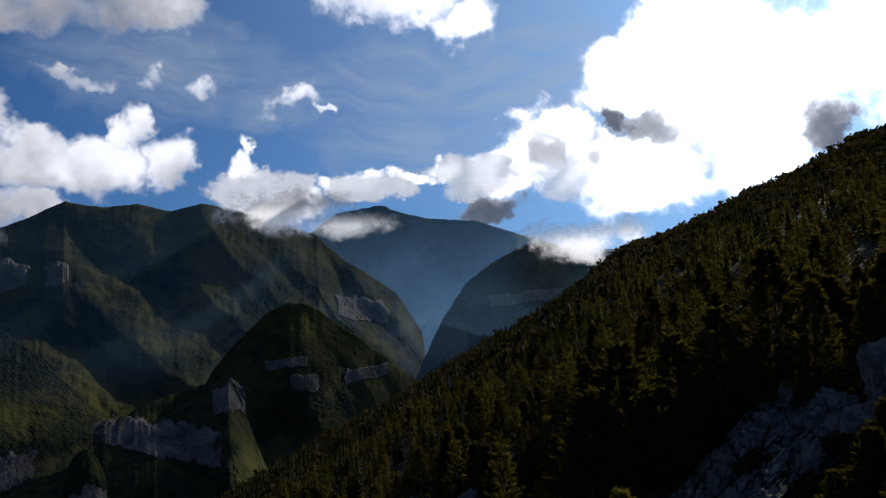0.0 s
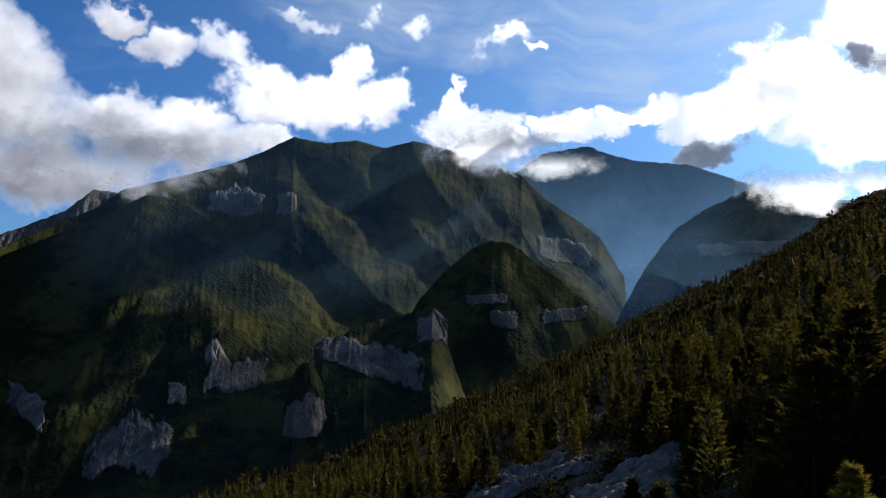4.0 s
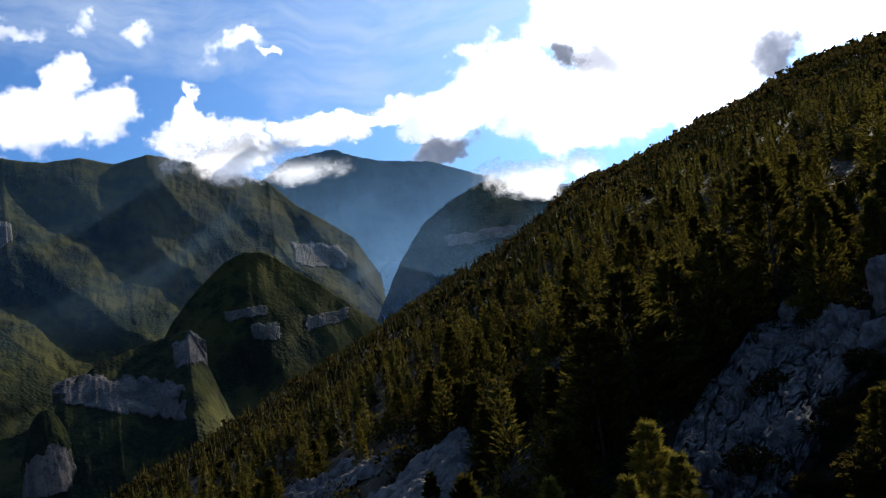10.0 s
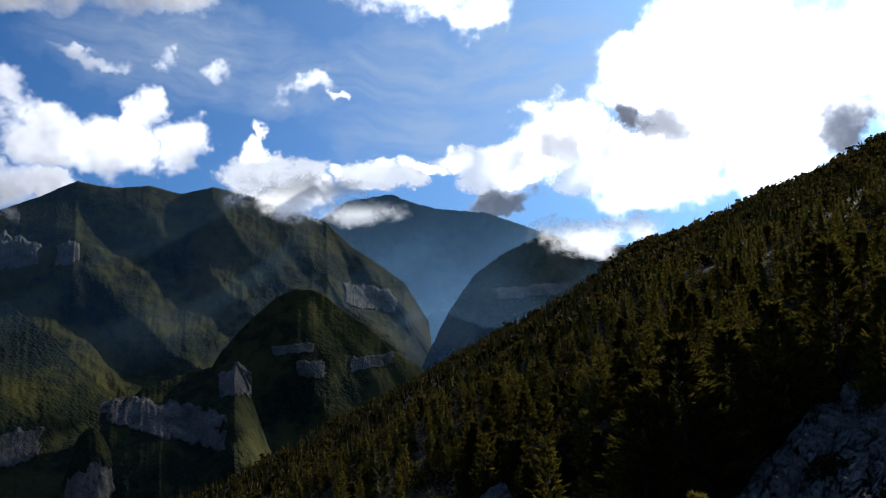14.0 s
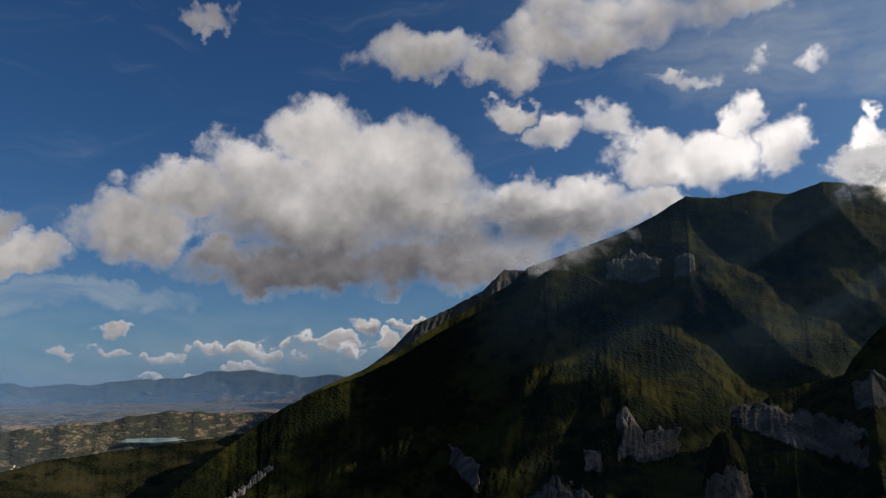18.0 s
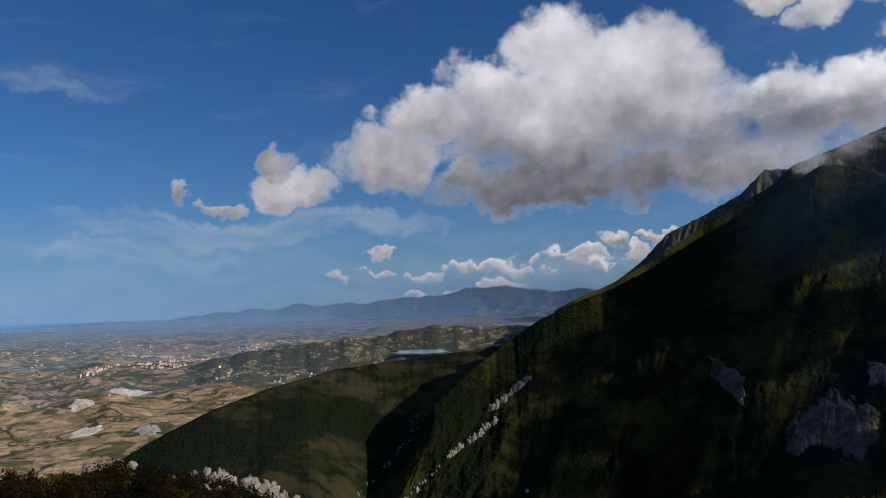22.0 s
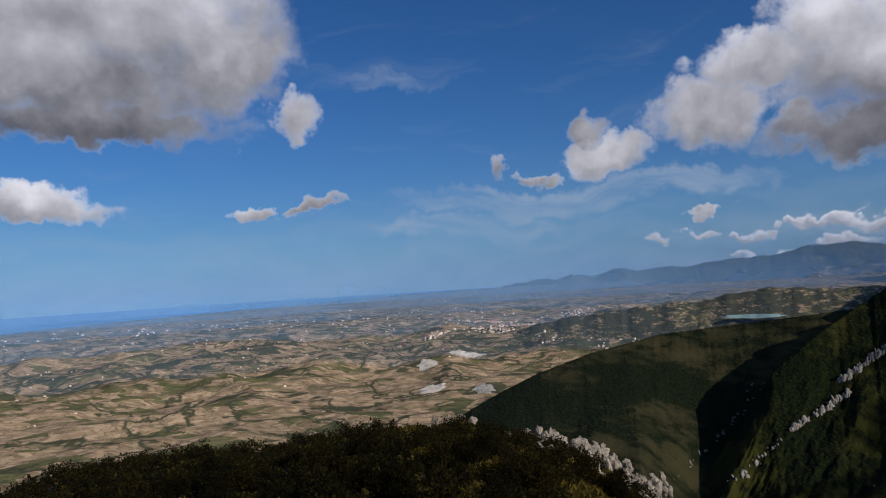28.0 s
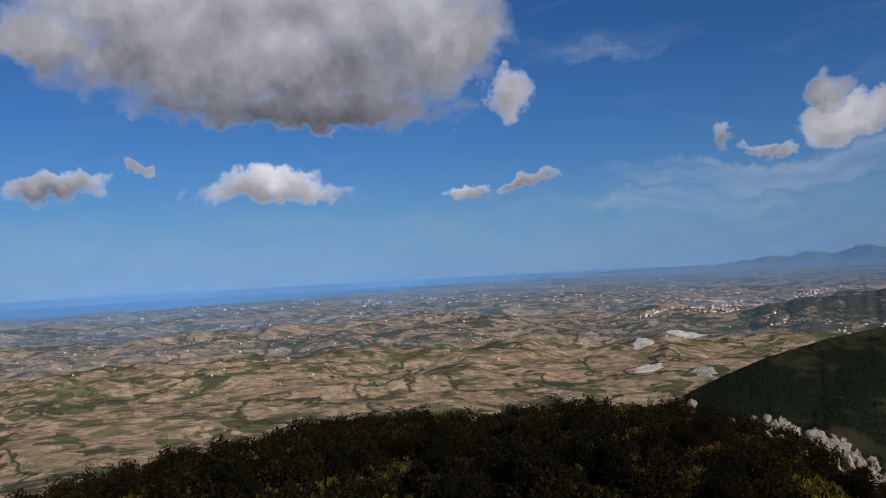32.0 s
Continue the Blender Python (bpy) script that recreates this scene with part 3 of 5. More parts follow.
def mountain(name, label, az0, az1, crest, foot, r_crest, r_foot, material, step=0.12, rows=130, relief=120.0, gully=3.0, seed=1, slant=0.0, jag=0.12, fine=0.12, swell=0.0, bend=1.0):
    """A mountain side: the crest's height angle and distance and those of its foot, by azimuth; gullies and spurs run down it."""
    az = np.arange(az0, az1 + step, step)
    s = np.linspace(0, 1, rows)
    A, S = np.meshgrid(az, s)
    ec = at(crest, A) + jag * fbm(A * 2.2, A * 0 + seed, 5, seed) + swell * fbm(A * 0.5, A * 0 + seed + 3, 3, seed + 2)
    ef = at(foot, A)
    rc, rf = at(r_crest, A), at(r_foot, A)
    lean = A + slant * S + 1.3 * fbm(A * 0.25, S * 2.0, 3, seed + 20)
    cut = 1.25 * perlin(lean / gully * 1.3, S * 1.6, seed + 3) + 0.42 * perlin(lean / gully * 3.1, S * 3.4, seed + 5) + 0.12 * ridged(lean / gully * 4.0, S * 4.0, 2, seed + 7)
    cut = cut + fine * (fbm(A * 1.6, S * 14, 3, seed + 9) + ridged(A * 0.8 + S * 3, S * 7, 3, seed + 11)) + 0.035 * fbm(A * 4.5, S * 45, 2, seed + 15)
    hold = np.sin(np.pi * np.clip(S * 0.93 + 0.05, 0, 1)) ** 0.6
    R = rf + (rc - rf) * S ** bend - relief * cut * hold
    E = ef + (ec - ef) * S
    SIDES[name] = (az, ef[0], ec[0], R)
    verts = [polar(A, R, R * np.tan(np.radians(E)))]
    top_r, top_z = R[-1], R[-1] * np.tan(np.radians(E[-1]))
    back = 8
    for k in range(1, back + 1):
        q = k / back
        verts.append(polar(az, np.minimum(top_r + 500 * q, 4880), top_z - 420 * q ** 1.3 + 12 * fbm(az, az * 0 + q * 3, 3, seed)))
    ob = mesh_object(name, np.concatenate(verts), grid_faces(rows + back, len(az))[:, ::-1], material)
    farm_uv(ob)
    return tagged(ob, label, "mountain", kind="structure")


def on_side(name, az, el):
    """Distance at which a mountain side is met in a direction."""
    azs, ef, ec, R = SIDES[name]
    i = np.clip((az - azs[0]) / (azs[1] - azs[0]), 0, len(azs) - 1.001)
    k = np.round(i).astype(int)
    sv = np.clip((el - ef[k]) / (ec[k] - ef[k]), 0, 1) * (len(R) - 1)
    j = np.clip(np.floor(sv).astype(int), 0, len(R) - 2)
    f = sv - j
    return R[j, k] * (1 - f) + R[j + 1, k] * f


mountain("far_hills", "long low blue hills on the far side of the plain", 50, 90,
         "50,0.1 52,0.3 58.9,0.5 61.1,0.9 63.9,0.7 66,0.2 68.3,0.2 72.3,-0.2 76.8,-0.1 78.5,-0.5 80.1,-0.3 82.7,-0.55 85,-0.9 90,-1.4",
         "50,-2.6 70,-2.4 90,-2.2", "50,4740 90,4820", "50,4440 90,4560", hills_mat, 0.1, 40, 60.0, 3.6, 3, jag=0.04, fine=0.04, swell=0.30)
mountain("low_hills", "low hills of fields and woods in front of the far range", 50, 96,
         "50,-0.9 58,-0.6 64,-0.9 70,-1.0 76,-1.2 82,-1.4 88,-1.7 96,-2.2", "50,-3.2 96,-2.8", "50,4380 96,4400", "50,4020 96,4060", upland_mat, 0.1, 40, 40.0, 4.0, 5, jag=0.03, fine=0.04, swell=0.35)
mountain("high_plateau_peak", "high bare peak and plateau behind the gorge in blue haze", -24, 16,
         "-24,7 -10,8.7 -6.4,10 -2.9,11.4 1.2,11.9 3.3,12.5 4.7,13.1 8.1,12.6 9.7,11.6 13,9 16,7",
         "-24,-3 16,-3", "-24,4400 16,4550", "-24,3500 16,3750", hazed_far_mat, 0.1, 110, 120.0, 6.0, 7, slant=-3, jag=0.10, fine=0.06)
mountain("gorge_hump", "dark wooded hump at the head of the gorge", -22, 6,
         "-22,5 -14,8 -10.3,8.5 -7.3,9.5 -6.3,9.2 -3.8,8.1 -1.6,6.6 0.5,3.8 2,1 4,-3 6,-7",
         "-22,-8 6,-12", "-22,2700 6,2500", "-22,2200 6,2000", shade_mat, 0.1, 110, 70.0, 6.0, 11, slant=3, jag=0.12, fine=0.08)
mountain("rocky_ridge", "grey rocky ridge behind the mountain's shoulder", 36, 57,
         "36,7.5 39,8.3 41.5,8.5 43.2,6.9 46.3,5.3 48.5,4.3 50.3,2.4 52.6,0.7 55,-2 57,-4",
         "36,-6 57,-8", "36,4100 57,3800", "36,3600 57,3300", ridge_mat, 0.08, 120, 80.0, 2.0, 15, slant=6, jag=0.10, fine=0.34)
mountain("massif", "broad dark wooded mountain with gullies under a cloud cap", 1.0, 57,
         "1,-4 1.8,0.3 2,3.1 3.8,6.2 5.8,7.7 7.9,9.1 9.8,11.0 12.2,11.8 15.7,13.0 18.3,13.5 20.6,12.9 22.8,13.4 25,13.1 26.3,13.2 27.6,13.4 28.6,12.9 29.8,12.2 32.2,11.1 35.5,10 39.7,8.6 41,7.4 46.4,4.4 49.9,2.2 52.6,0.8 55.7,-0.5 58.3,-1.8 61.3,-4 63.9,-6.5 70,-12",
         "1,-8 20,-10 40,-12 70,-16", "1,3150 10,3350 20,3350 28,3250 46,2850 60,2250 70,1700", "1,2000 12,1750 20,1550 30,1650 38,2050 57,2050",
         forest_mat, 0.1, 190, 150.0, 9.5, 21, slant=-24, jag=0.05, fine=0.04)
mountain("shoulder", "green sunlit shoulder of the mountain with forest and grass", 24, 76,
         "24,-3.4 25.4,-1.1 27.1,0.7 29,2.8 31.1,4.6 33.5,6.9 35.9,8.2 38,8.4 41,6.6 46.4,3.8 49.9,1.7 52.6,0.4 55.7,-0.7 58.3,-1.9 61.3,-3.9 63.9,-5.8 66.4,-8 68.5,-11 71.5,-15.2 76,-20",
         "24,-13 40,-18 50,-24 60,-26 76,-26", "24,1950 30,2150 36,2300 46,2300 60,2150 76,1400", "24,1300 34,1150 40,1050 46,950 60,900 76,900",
         dense_shaded_mat, 0.1, 190, 95.0, 8.0, 33, slant=16, jag=0.10, fine=0.06)
mountain("knoll", "wooded knoll with pale cliff bands in the gorge", -4, 19.5,
         "-4,-6 -2,-3.9 0,-2.3 2.6,-0.5 4.6,1.1 6.9,3.1 8.8,4.4 9.8,5.3 10.8,5.8 12.1,5.9 13.6,5.3 15.2,3.9 16.5,2.6 17.8,1.0 19.5,-2",
         "-4,-14 19.5,-14", "-4,1750 10,1850 19.5,1850", "-4,1400 19.5,1400", forest_mat, 0.08, 130, 38.0, 6.0, 41, slant=-12, jag=0.06, fine=0.03, bend=1.3)
mountain("ledge", "wooded ledge above a pale limestone cliff", 12, 27,
         "12,-11 13.2,-8 14.2,-5.5 15.6,-1.6 16.6,0.6 18,0.3 20.5,-0.3 22.5,-1.0 25,-2.4 26,-5 27,-9",
         "12,-16 27,-16", "12,1400 20,1560 27,1400", "12,1180 27,1180", forest_mat, 0.06, 110, 40.0, 5.0, 47, slant=-3, jag=0.12, fine=0.08, bend=2.6)
mountain("blue_hills", "dark wooded hill across the plain near the reservoir", 56, 88,
         "56,-2.0 62,-2.3 66,-2.0 70,-2.6 76,-3.1 80,-3.4 84,-4.2 88,-5.4", "56,-7.3 88,-7.6", "56,3050 88,2850", "56,2430 88,2380", upland_mat, 0.1, 50, 14.0, 6.0, 53, jag=0.04, fine=0.03, swell=0.25)
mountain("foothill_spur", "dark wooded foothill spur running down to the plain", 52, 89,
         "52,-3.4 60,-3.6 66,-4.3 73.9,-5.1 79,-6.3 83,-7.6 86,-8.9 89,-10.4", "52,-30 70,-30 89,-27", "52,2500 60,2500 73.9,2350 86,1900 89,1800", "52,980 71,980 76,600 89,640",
         shaded_spur_mat, 0.12, 130, 45.0, 6.0, 57, slant=14, jag=0.06, fine=0.06, bend=1.5)


# ---------------------------------------------------------------- the hill the walker stands on
SKYLINE = ("-180,-9 -150,-4 -120,4 -90,9 -60,11 -42.2,11.8 -38.5,13.7 -34,13.9 -30.3,13.3 -26.2,11.8 -23.2,10.8 -19.8,9.4 -14.8,8.2 -11.5,6.2 -9.2,4.9 "
           "-5.4,2.7 -0.9,0.7 3.6,-1.5 7.9,-3.9 13.5,-6.7 17.3,-8.5 22.3,-10.8 30.5,-12.9 38.8,-15.9 45,-20.5 50,-26 60,-31 67,-28 71,-22 74.8,-17.2 77,-15.8 79,-14.4 81.5,-13 85.4,-12.2 "
           "88.6,-11.4 92,-11.0 97,-11.2 100,-11.6 103.6,-12.5 106.4,-12 110,-12 117,-12.2 122,-12.9 128,-13 133,-13.6 138,-14 160,-13 180,-9")
RANGE = "-180,150 -120,300 -60,500 -38,620 -20,430 -5,520 3,480 13,380 22,280 38,170 60,110 75,95 92,130 110,120 138,110 160,120 180,150"
DROP = "-180,6 -60,10 -30,14 0,14 40,14 70,12 90,10 120,9 160,7 180,6"


def hill_z(az, r):
    """Height of the hill's ground at an azimuth and distance from the summit."""
    tz, rs, c = np.tan(np.radians(at(SKYLINE, az))), at(RANGE, az), at(DROP, az)
    line = -c + np.minimum(r, rs) * (tz + c / rs)
    over = np.maximum(r - rs, 0)
    z = line - 0.55 * over - 0.0006 * over ** 2
    x, y = -np.sin(np.radians(az)) * r, np.cos(np.radians(az)) * r
    k = np.clip((r - 20) / 60, 0, 1)
    z = z + k * (fbm(x / 60, y / 60, 5, 61) * 5.0 * np.clip(r / 300, 0.3, 1) + fbm(x / 9, y / 9, 3, 67) * 0.9)
    return np.maximum(z, -1.75 - 0.62 * r)


def build_hill():
    az = np.arange(-180, 180, 0.5)
    r = np.concatenate([[0.001, 0.8, 2, 4, 7, 11, 15, 19, 23, 27], 30 * 1.032 ** np.arange(0, 118)])
    A, Rr = np.meshgrid(az, r)
    v = polar(A, Rr, hill_z(A, Rr))
    ob = mesh_object("hill", v, grid_faces(len(r), len(az), True)[:, ::-1], turf_mat)
    tagged(ob, "steep stony hillside under pines and scrub", "hill", kind="structure")


build_hill()


# ---------------------------------------------------------------- trees
def tufts(rng, centres, dirs, size, slim):
    """Small crossed leaf blades about the given points."""
    n = len(centres)
    d = dirs + rng.normal(0, 0.35, (n, 3))
    d /= np.linalg.norm(d, axis=1, keepdims=True)
    side = np.cross(d, rng.normal(0, 1, (n, 3)))
    side /= np.linalg.norm(side, axis=1, keepdims=True)
    up = np.cross(d, side)
    ln = size * rng.uniform(0.6, 1.3, (n, 1))
    verts, faces = [], []
    for q in (side, up):
        w = q * ln * slim
        verts += [centres - w * 0.5, centres + d * ln * 0.5 - w, centres + d * ln, centres + d * ln * 0.5 + w]
    m = len(centres)
    v = np.concatenate(verts)
    i = np.arange(m)
    f = np.concatenate([np.stack([i + k * 4 * m, i + m + k * 4 * m, i + 2 * m + k * 4 * m, i + 3 * m + k * 4 * m], -1) for k in (0, 1)])
    return v, f


def conifer_points(rng, h, count, width):
    t = rng.uniform(0, 1, count) ** 0.85
    z = h * (0.03 + 0.97 * t)
    whorl = np.round(z / (h / 13)) * (h / 13)
    z = whorl + rng.normal(0, h * 0.016, count)
    ang = rng.uniform(0, 2 * np.pi, count)
    ang = np.round(ang * 7 / (2 * np.pi) + whorl * 1.7) * (2 * np.pi / 7) + rng.normal(0, 0.16, count)
    reach = width * (1.03 - t) ** 0.8 * (0.72 + 0.28 * np.sin(ang * 2 + whorl * 5))
    out = reach * rng.uniform(0.25, 1.0, count) ** 0.6
    p = np.stack([np.cos(ang) * out, np.sin(ang) * out, z + 0.22 * out], -1)
    d = np.stack([np.cos(ang), np.sin(ang), 0.75 + 0 * ang], -1)
    return p, d


def round_points(rng, h, count, width):
    lobes = rng.normal(0, 1, (9, 3)) * np.array([width * 0.5, width * 0.5, h * 0.14]) + np.array([0, 0, h * 0.46])
    pick = rng.integers(0, 9, count)
    d = rng.normal(0, 1, (count, 3))
    d /= np.linalg.norm(d, axis=1, keepdims=True)
    p = lobes[pick] + d * rng.uniform(0.55, 1.0, (count, 1)) * np.array([width * 0.55, width * 0.55, h * 0.34])
    p[:, 2] = np.maximum(p[:, 2], 0.1)
    return p, d + np.array([0, 0, 0.4])


def trunk_mesh(h, r, lean, rng, limbs, width):
    v, f = [], []

    def tube(a, b, ra, rb, sides=6):
        a, b = np.array(a, float), np.array(b, float)
        ax = (b - a) / np.linalg.norm(b - a)
        s = np.cross(ax, (0.31, 0.77, 0.21))
        s /= np.linalg.norm(s)
        u = np.cross(ax, s)
        k0 = len(v)
        for c, rad in ((a, ra), (b, rb)):
            for i in range(sides):
                q = 2 * math.pi * i / sides
                v.append(c + rad * (math.cos(q) * s + math.sin(q) * u))
        for i in range(sides):
            f.append([k0 + i, k0 + (i + 1) % sides, k0 + sides + (i + 1) % sides, k0 + sides + i])
    p0 = np.array([0, 0, -0.4])
    pts = [p0] + [np.array([lean * t * t, 0.5 * lean * t, h * t]) for t in (0.3, 0.6, 0.97)]
    rad = [r, r * 0.75, r * 0.45, r * 0.08]
    for i in range(3):
        tube(pts[i], pts[i + 1], rad[i], rad[i + 1])
    for i in range(limbs):
        t = 0.15 + 0.75 * i / limbs
        q = i * 2.4
        a = np.array([0, 0, h * t])
        tube(a, a + np.array([math.cos(q), math.sin(q), 0.35]) * width * (1 - t) * 0.85, r * 0.22, r * 0.04, 3)
    return v, f


def tree_kind(seed, kind, h, width, count, size, slim):
    rng = np.random.default_rng(seed)
    pts, dirs = (conifer_points if kind == "pine" else round_points)(rng, h, count, width)
    crown = tufts(rng, pts, dirs, size, slim)
    trunk = trunk_mesh(h * (1 if kind == "pine" else 0.7), h * 0.013, rng.uniform(-0.1, 0.1) * h * 0.3, rng, 16 if count > 600 else 5, width)
    return crown, trunk


def tree_thing(name, label, seed, kind, h, width, count, size, slim, leaves=None):
    crown, trunk = tree_kind(seed, kind, h, width, count, size, slim)
    root = new(name)
    mesh_object("trunk", *trunk, bark_mat, root)
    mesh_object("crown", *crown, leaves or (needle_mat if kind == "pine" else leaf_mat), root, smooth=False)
    return tagged(root, label, "tree", group="trees on the hillside")


def spire(seed, h, width, skirts, points, extra=0):
    """A slim young pine seen from afar: ragged drooping skirts of boughs, one above the other, and some loose tufts."""
    rng = np.random.default_rng(seed)
    v, f = [], []
    for i in range(skirts):
        t = i / skirts
        rad = width * (1.02 - t) ** 0.85 * rng.uniform(0.8, 1.15)
        z = h * (0.04 + 0.88 * t)
        k = len(v)
        off = rng.normal(0, width * 0.06, 2)
        v.append((off[0], off[1], z + h / skirts * rng.uniform(1.5, 2.1)))
        turn = rng.uniform(0, 6.28)
        for j in range(2 * points):
            q = turn + math.pi * j / points + rng.normal(0, 0.10)
            far = rad * (rng.uniform(0.85, 1.25) if j % 2 else rng.uniform(0.42, 0.6))
            v.append((off[0] + math.cos(q) * far, off[1] + math.sin(q) * far, z + (rng.uniform(-0.10, 0.16) if j % 2 else 0.22) * h / skirts))
        n = 2 * points
        f += [[k, k + 1 + 2 * j, k + 2 + 2 * j, k + 1 + (2 * j + 2) % n] for j in range(points)]
    v, f = np.array(v), np.array(f)
    if extra:
        p, d = conifer_points(rng, h, extra, width * 1.15)
        tv, tf = tufts(rng, p, d, 0.5, 0.12)
        f = np.concatenate([f, tf + len(v)])
        v = np.concatenate([v, tv])
    return (v, f), None


def clump(kind_mesh):
    """Half the blades of a tree, for those farther off."""
    (v, f), t = kind_mesh
    return (v[:len(v) // 2], f[:len(f) // 2]), t


PINES = [tree_thing("pine", "young yellow-green pine on the steep hillside", 100 + i, "pine", h, w, 4300, 0.42, 0.11)
         for i, (h, w) in enumerate([(7.0, 2.6), (6.0, 2.4), (8.0, 2.9), (5.0, 2.3)])]
OAKS = [tree_thing("scrub_oak", "low rounded broadleaf tree among the pines", 200 + i, "oak", h, w, 1700, 0.30, 0.42)
        for i, (h, w) in enumerate([(4.5, 2.1), (3.6, 1.9)])]
YOUNG = [tree_thing("young_pine", "feathery bright yellow-green young pine beside the outcrop", 140 + i, "pine", 6.0, w, 8500, 0.30, 0.065, young_mat) for i, w in enumerate((2.0, 1.8))]
BUSH = tree_thing("bush", "low dense broadleaf bush on the stony slope", 160, "oak", 1.7, 1.1, 1300, 0.16, 0.45)
MID_P = [spire(300 + i, h, w, 10, 8, 190) for i, (h, w) in enumerate([(7.0, 1.7), (6.0, 1.6), (8.2, 1.9), (5.0, 1.5), (6.6, 1.4)])]
NEAR_P = [tree_kind(320 + i, "pine", h, w, 520, 0.50, 0.13) for i, (h, w) in enumerate([(6.4, 2.0), (5.4, 1.8), (7.4, 2.2), (4.6, 1.7)])]
MID_O = [clump(tree_kind(350 + i, "oak", h, w, 420, 0.42, 0.45)) for i, (h, w) in enumerate([(4.5, 2.3), (3.8, 2.1), (5.0, 2.4)])]
FAR_P = [spire(400 + i, h, w, 7, 6) for i, (h, w) in enumerate([(7.0, 1.5), (6.0, 1.5), (8.2, 1.8), (5.0, 1.4), (6.5, 1.3), (7.4, 1.4)])]
FAR_O = [clump(tree_kind(450 + i, "oak", h, w, 56, 1.6, 0.60)) for i, (h, w) in enumerate([(4.5, 2.6), (3.8, 2.4), (5.2, 2.8)])]


def bare(az, r):
    """How open the ground is: the scree and slab field, and the rocks."""
    scree = np.clip(1 - ((az - 8 - (r - 60) * 0.1) / 10) ** 2, 0, 1) * np.clip(1 - ((r - 58) / 30) ** 2, 0, 1)
    outcrop = ((az < -15) & (az > -37) & (r < 42)) * 1.0
    crest = np.clip(1 - ((az - 92.5) / 3) ** 2, 0, 1) * np.clip(1 - ((r - 112) / 22) ** 2, 0, 1)
    return np.maximum(np.maximum(np.minimum(scree * 1.6, 0.93), outcrop), crest)


def scatter(rng, n, az0, az1, r0, r1, gaps=0.45):
    az = rng.uniform(az0, az1, n)
    r = np.sqrt(rng.uniform(r0 * r0, r1 * r1, n))
    keep = rng.uniform(0, 1, n) > bare(az, r)
    keep &= r < at(RANGE, az) * 1.08
    x, y = -np.sin(np.radians(az)) * r, np.cos(np.radians(az)) * r
    keep &= fbm(x / 26, y / 26, 3, 71) > rng.uniform(-1.2, gaps - 0.75, n)
    return az[keep], r[keep], x[keep], y[keep]


def ground_at(az, r):
    return float(hill_z(np.array(float(az)), np.array(float(r))))


def slope_r(az, el):
    """Distance at which the hillside is met in a direction."""
    tz, rs, c = math.tan(radians(float(at(SKYLINE, az)))), float(at(RANGE, az)), float(at(DROP, az))
    return c / (tz + c / rs - math.tan(radians(el)))


def spot(az, el, r):
    a = radians(az)
    return (-math.sin(a) * r, math.cos(a) * r, r * math.tan(radians(el)))


def plant_near():
    rng = np.random.default_rng(5)
    jobs = []
    for n, a0, a1, r0, r1, most in ((330, -46, 40, 34, 88, 185), (190, 72, 140, 42, 84, 115)):
        az, r, x, y = scatter(rng, n, a0, a1, r0, r1)
        jobs += list(zip(az, r, x, y))[:most]
    used = set()
    for az, r, x, y in jobs:
        ridge = az > 70
        pick = rng.integers(0, 10)
        src = OAKS[pick % 2] if pick > (-1 if ridge else 7) else PINES[pick % 4]
        k = rng.uniform(0.5, 1.0) * (0.85 if ridge else 0.80)
        m = pose(x, y, ground_at(az, r) - 0.15, rng.uniform(-4, 4), rng.uniform(-4, 4), rng.uniform(0, 360)) @ Matrix.Diagonal((k, k, k * rng.uniform(0.85, 1.15), 1))
        if src.name not in used:
            used.add(src.name)
            src.matrix_basis = m
        else:
            copy_thing(src, Matrix()).matrix_basis = m


plant_near()


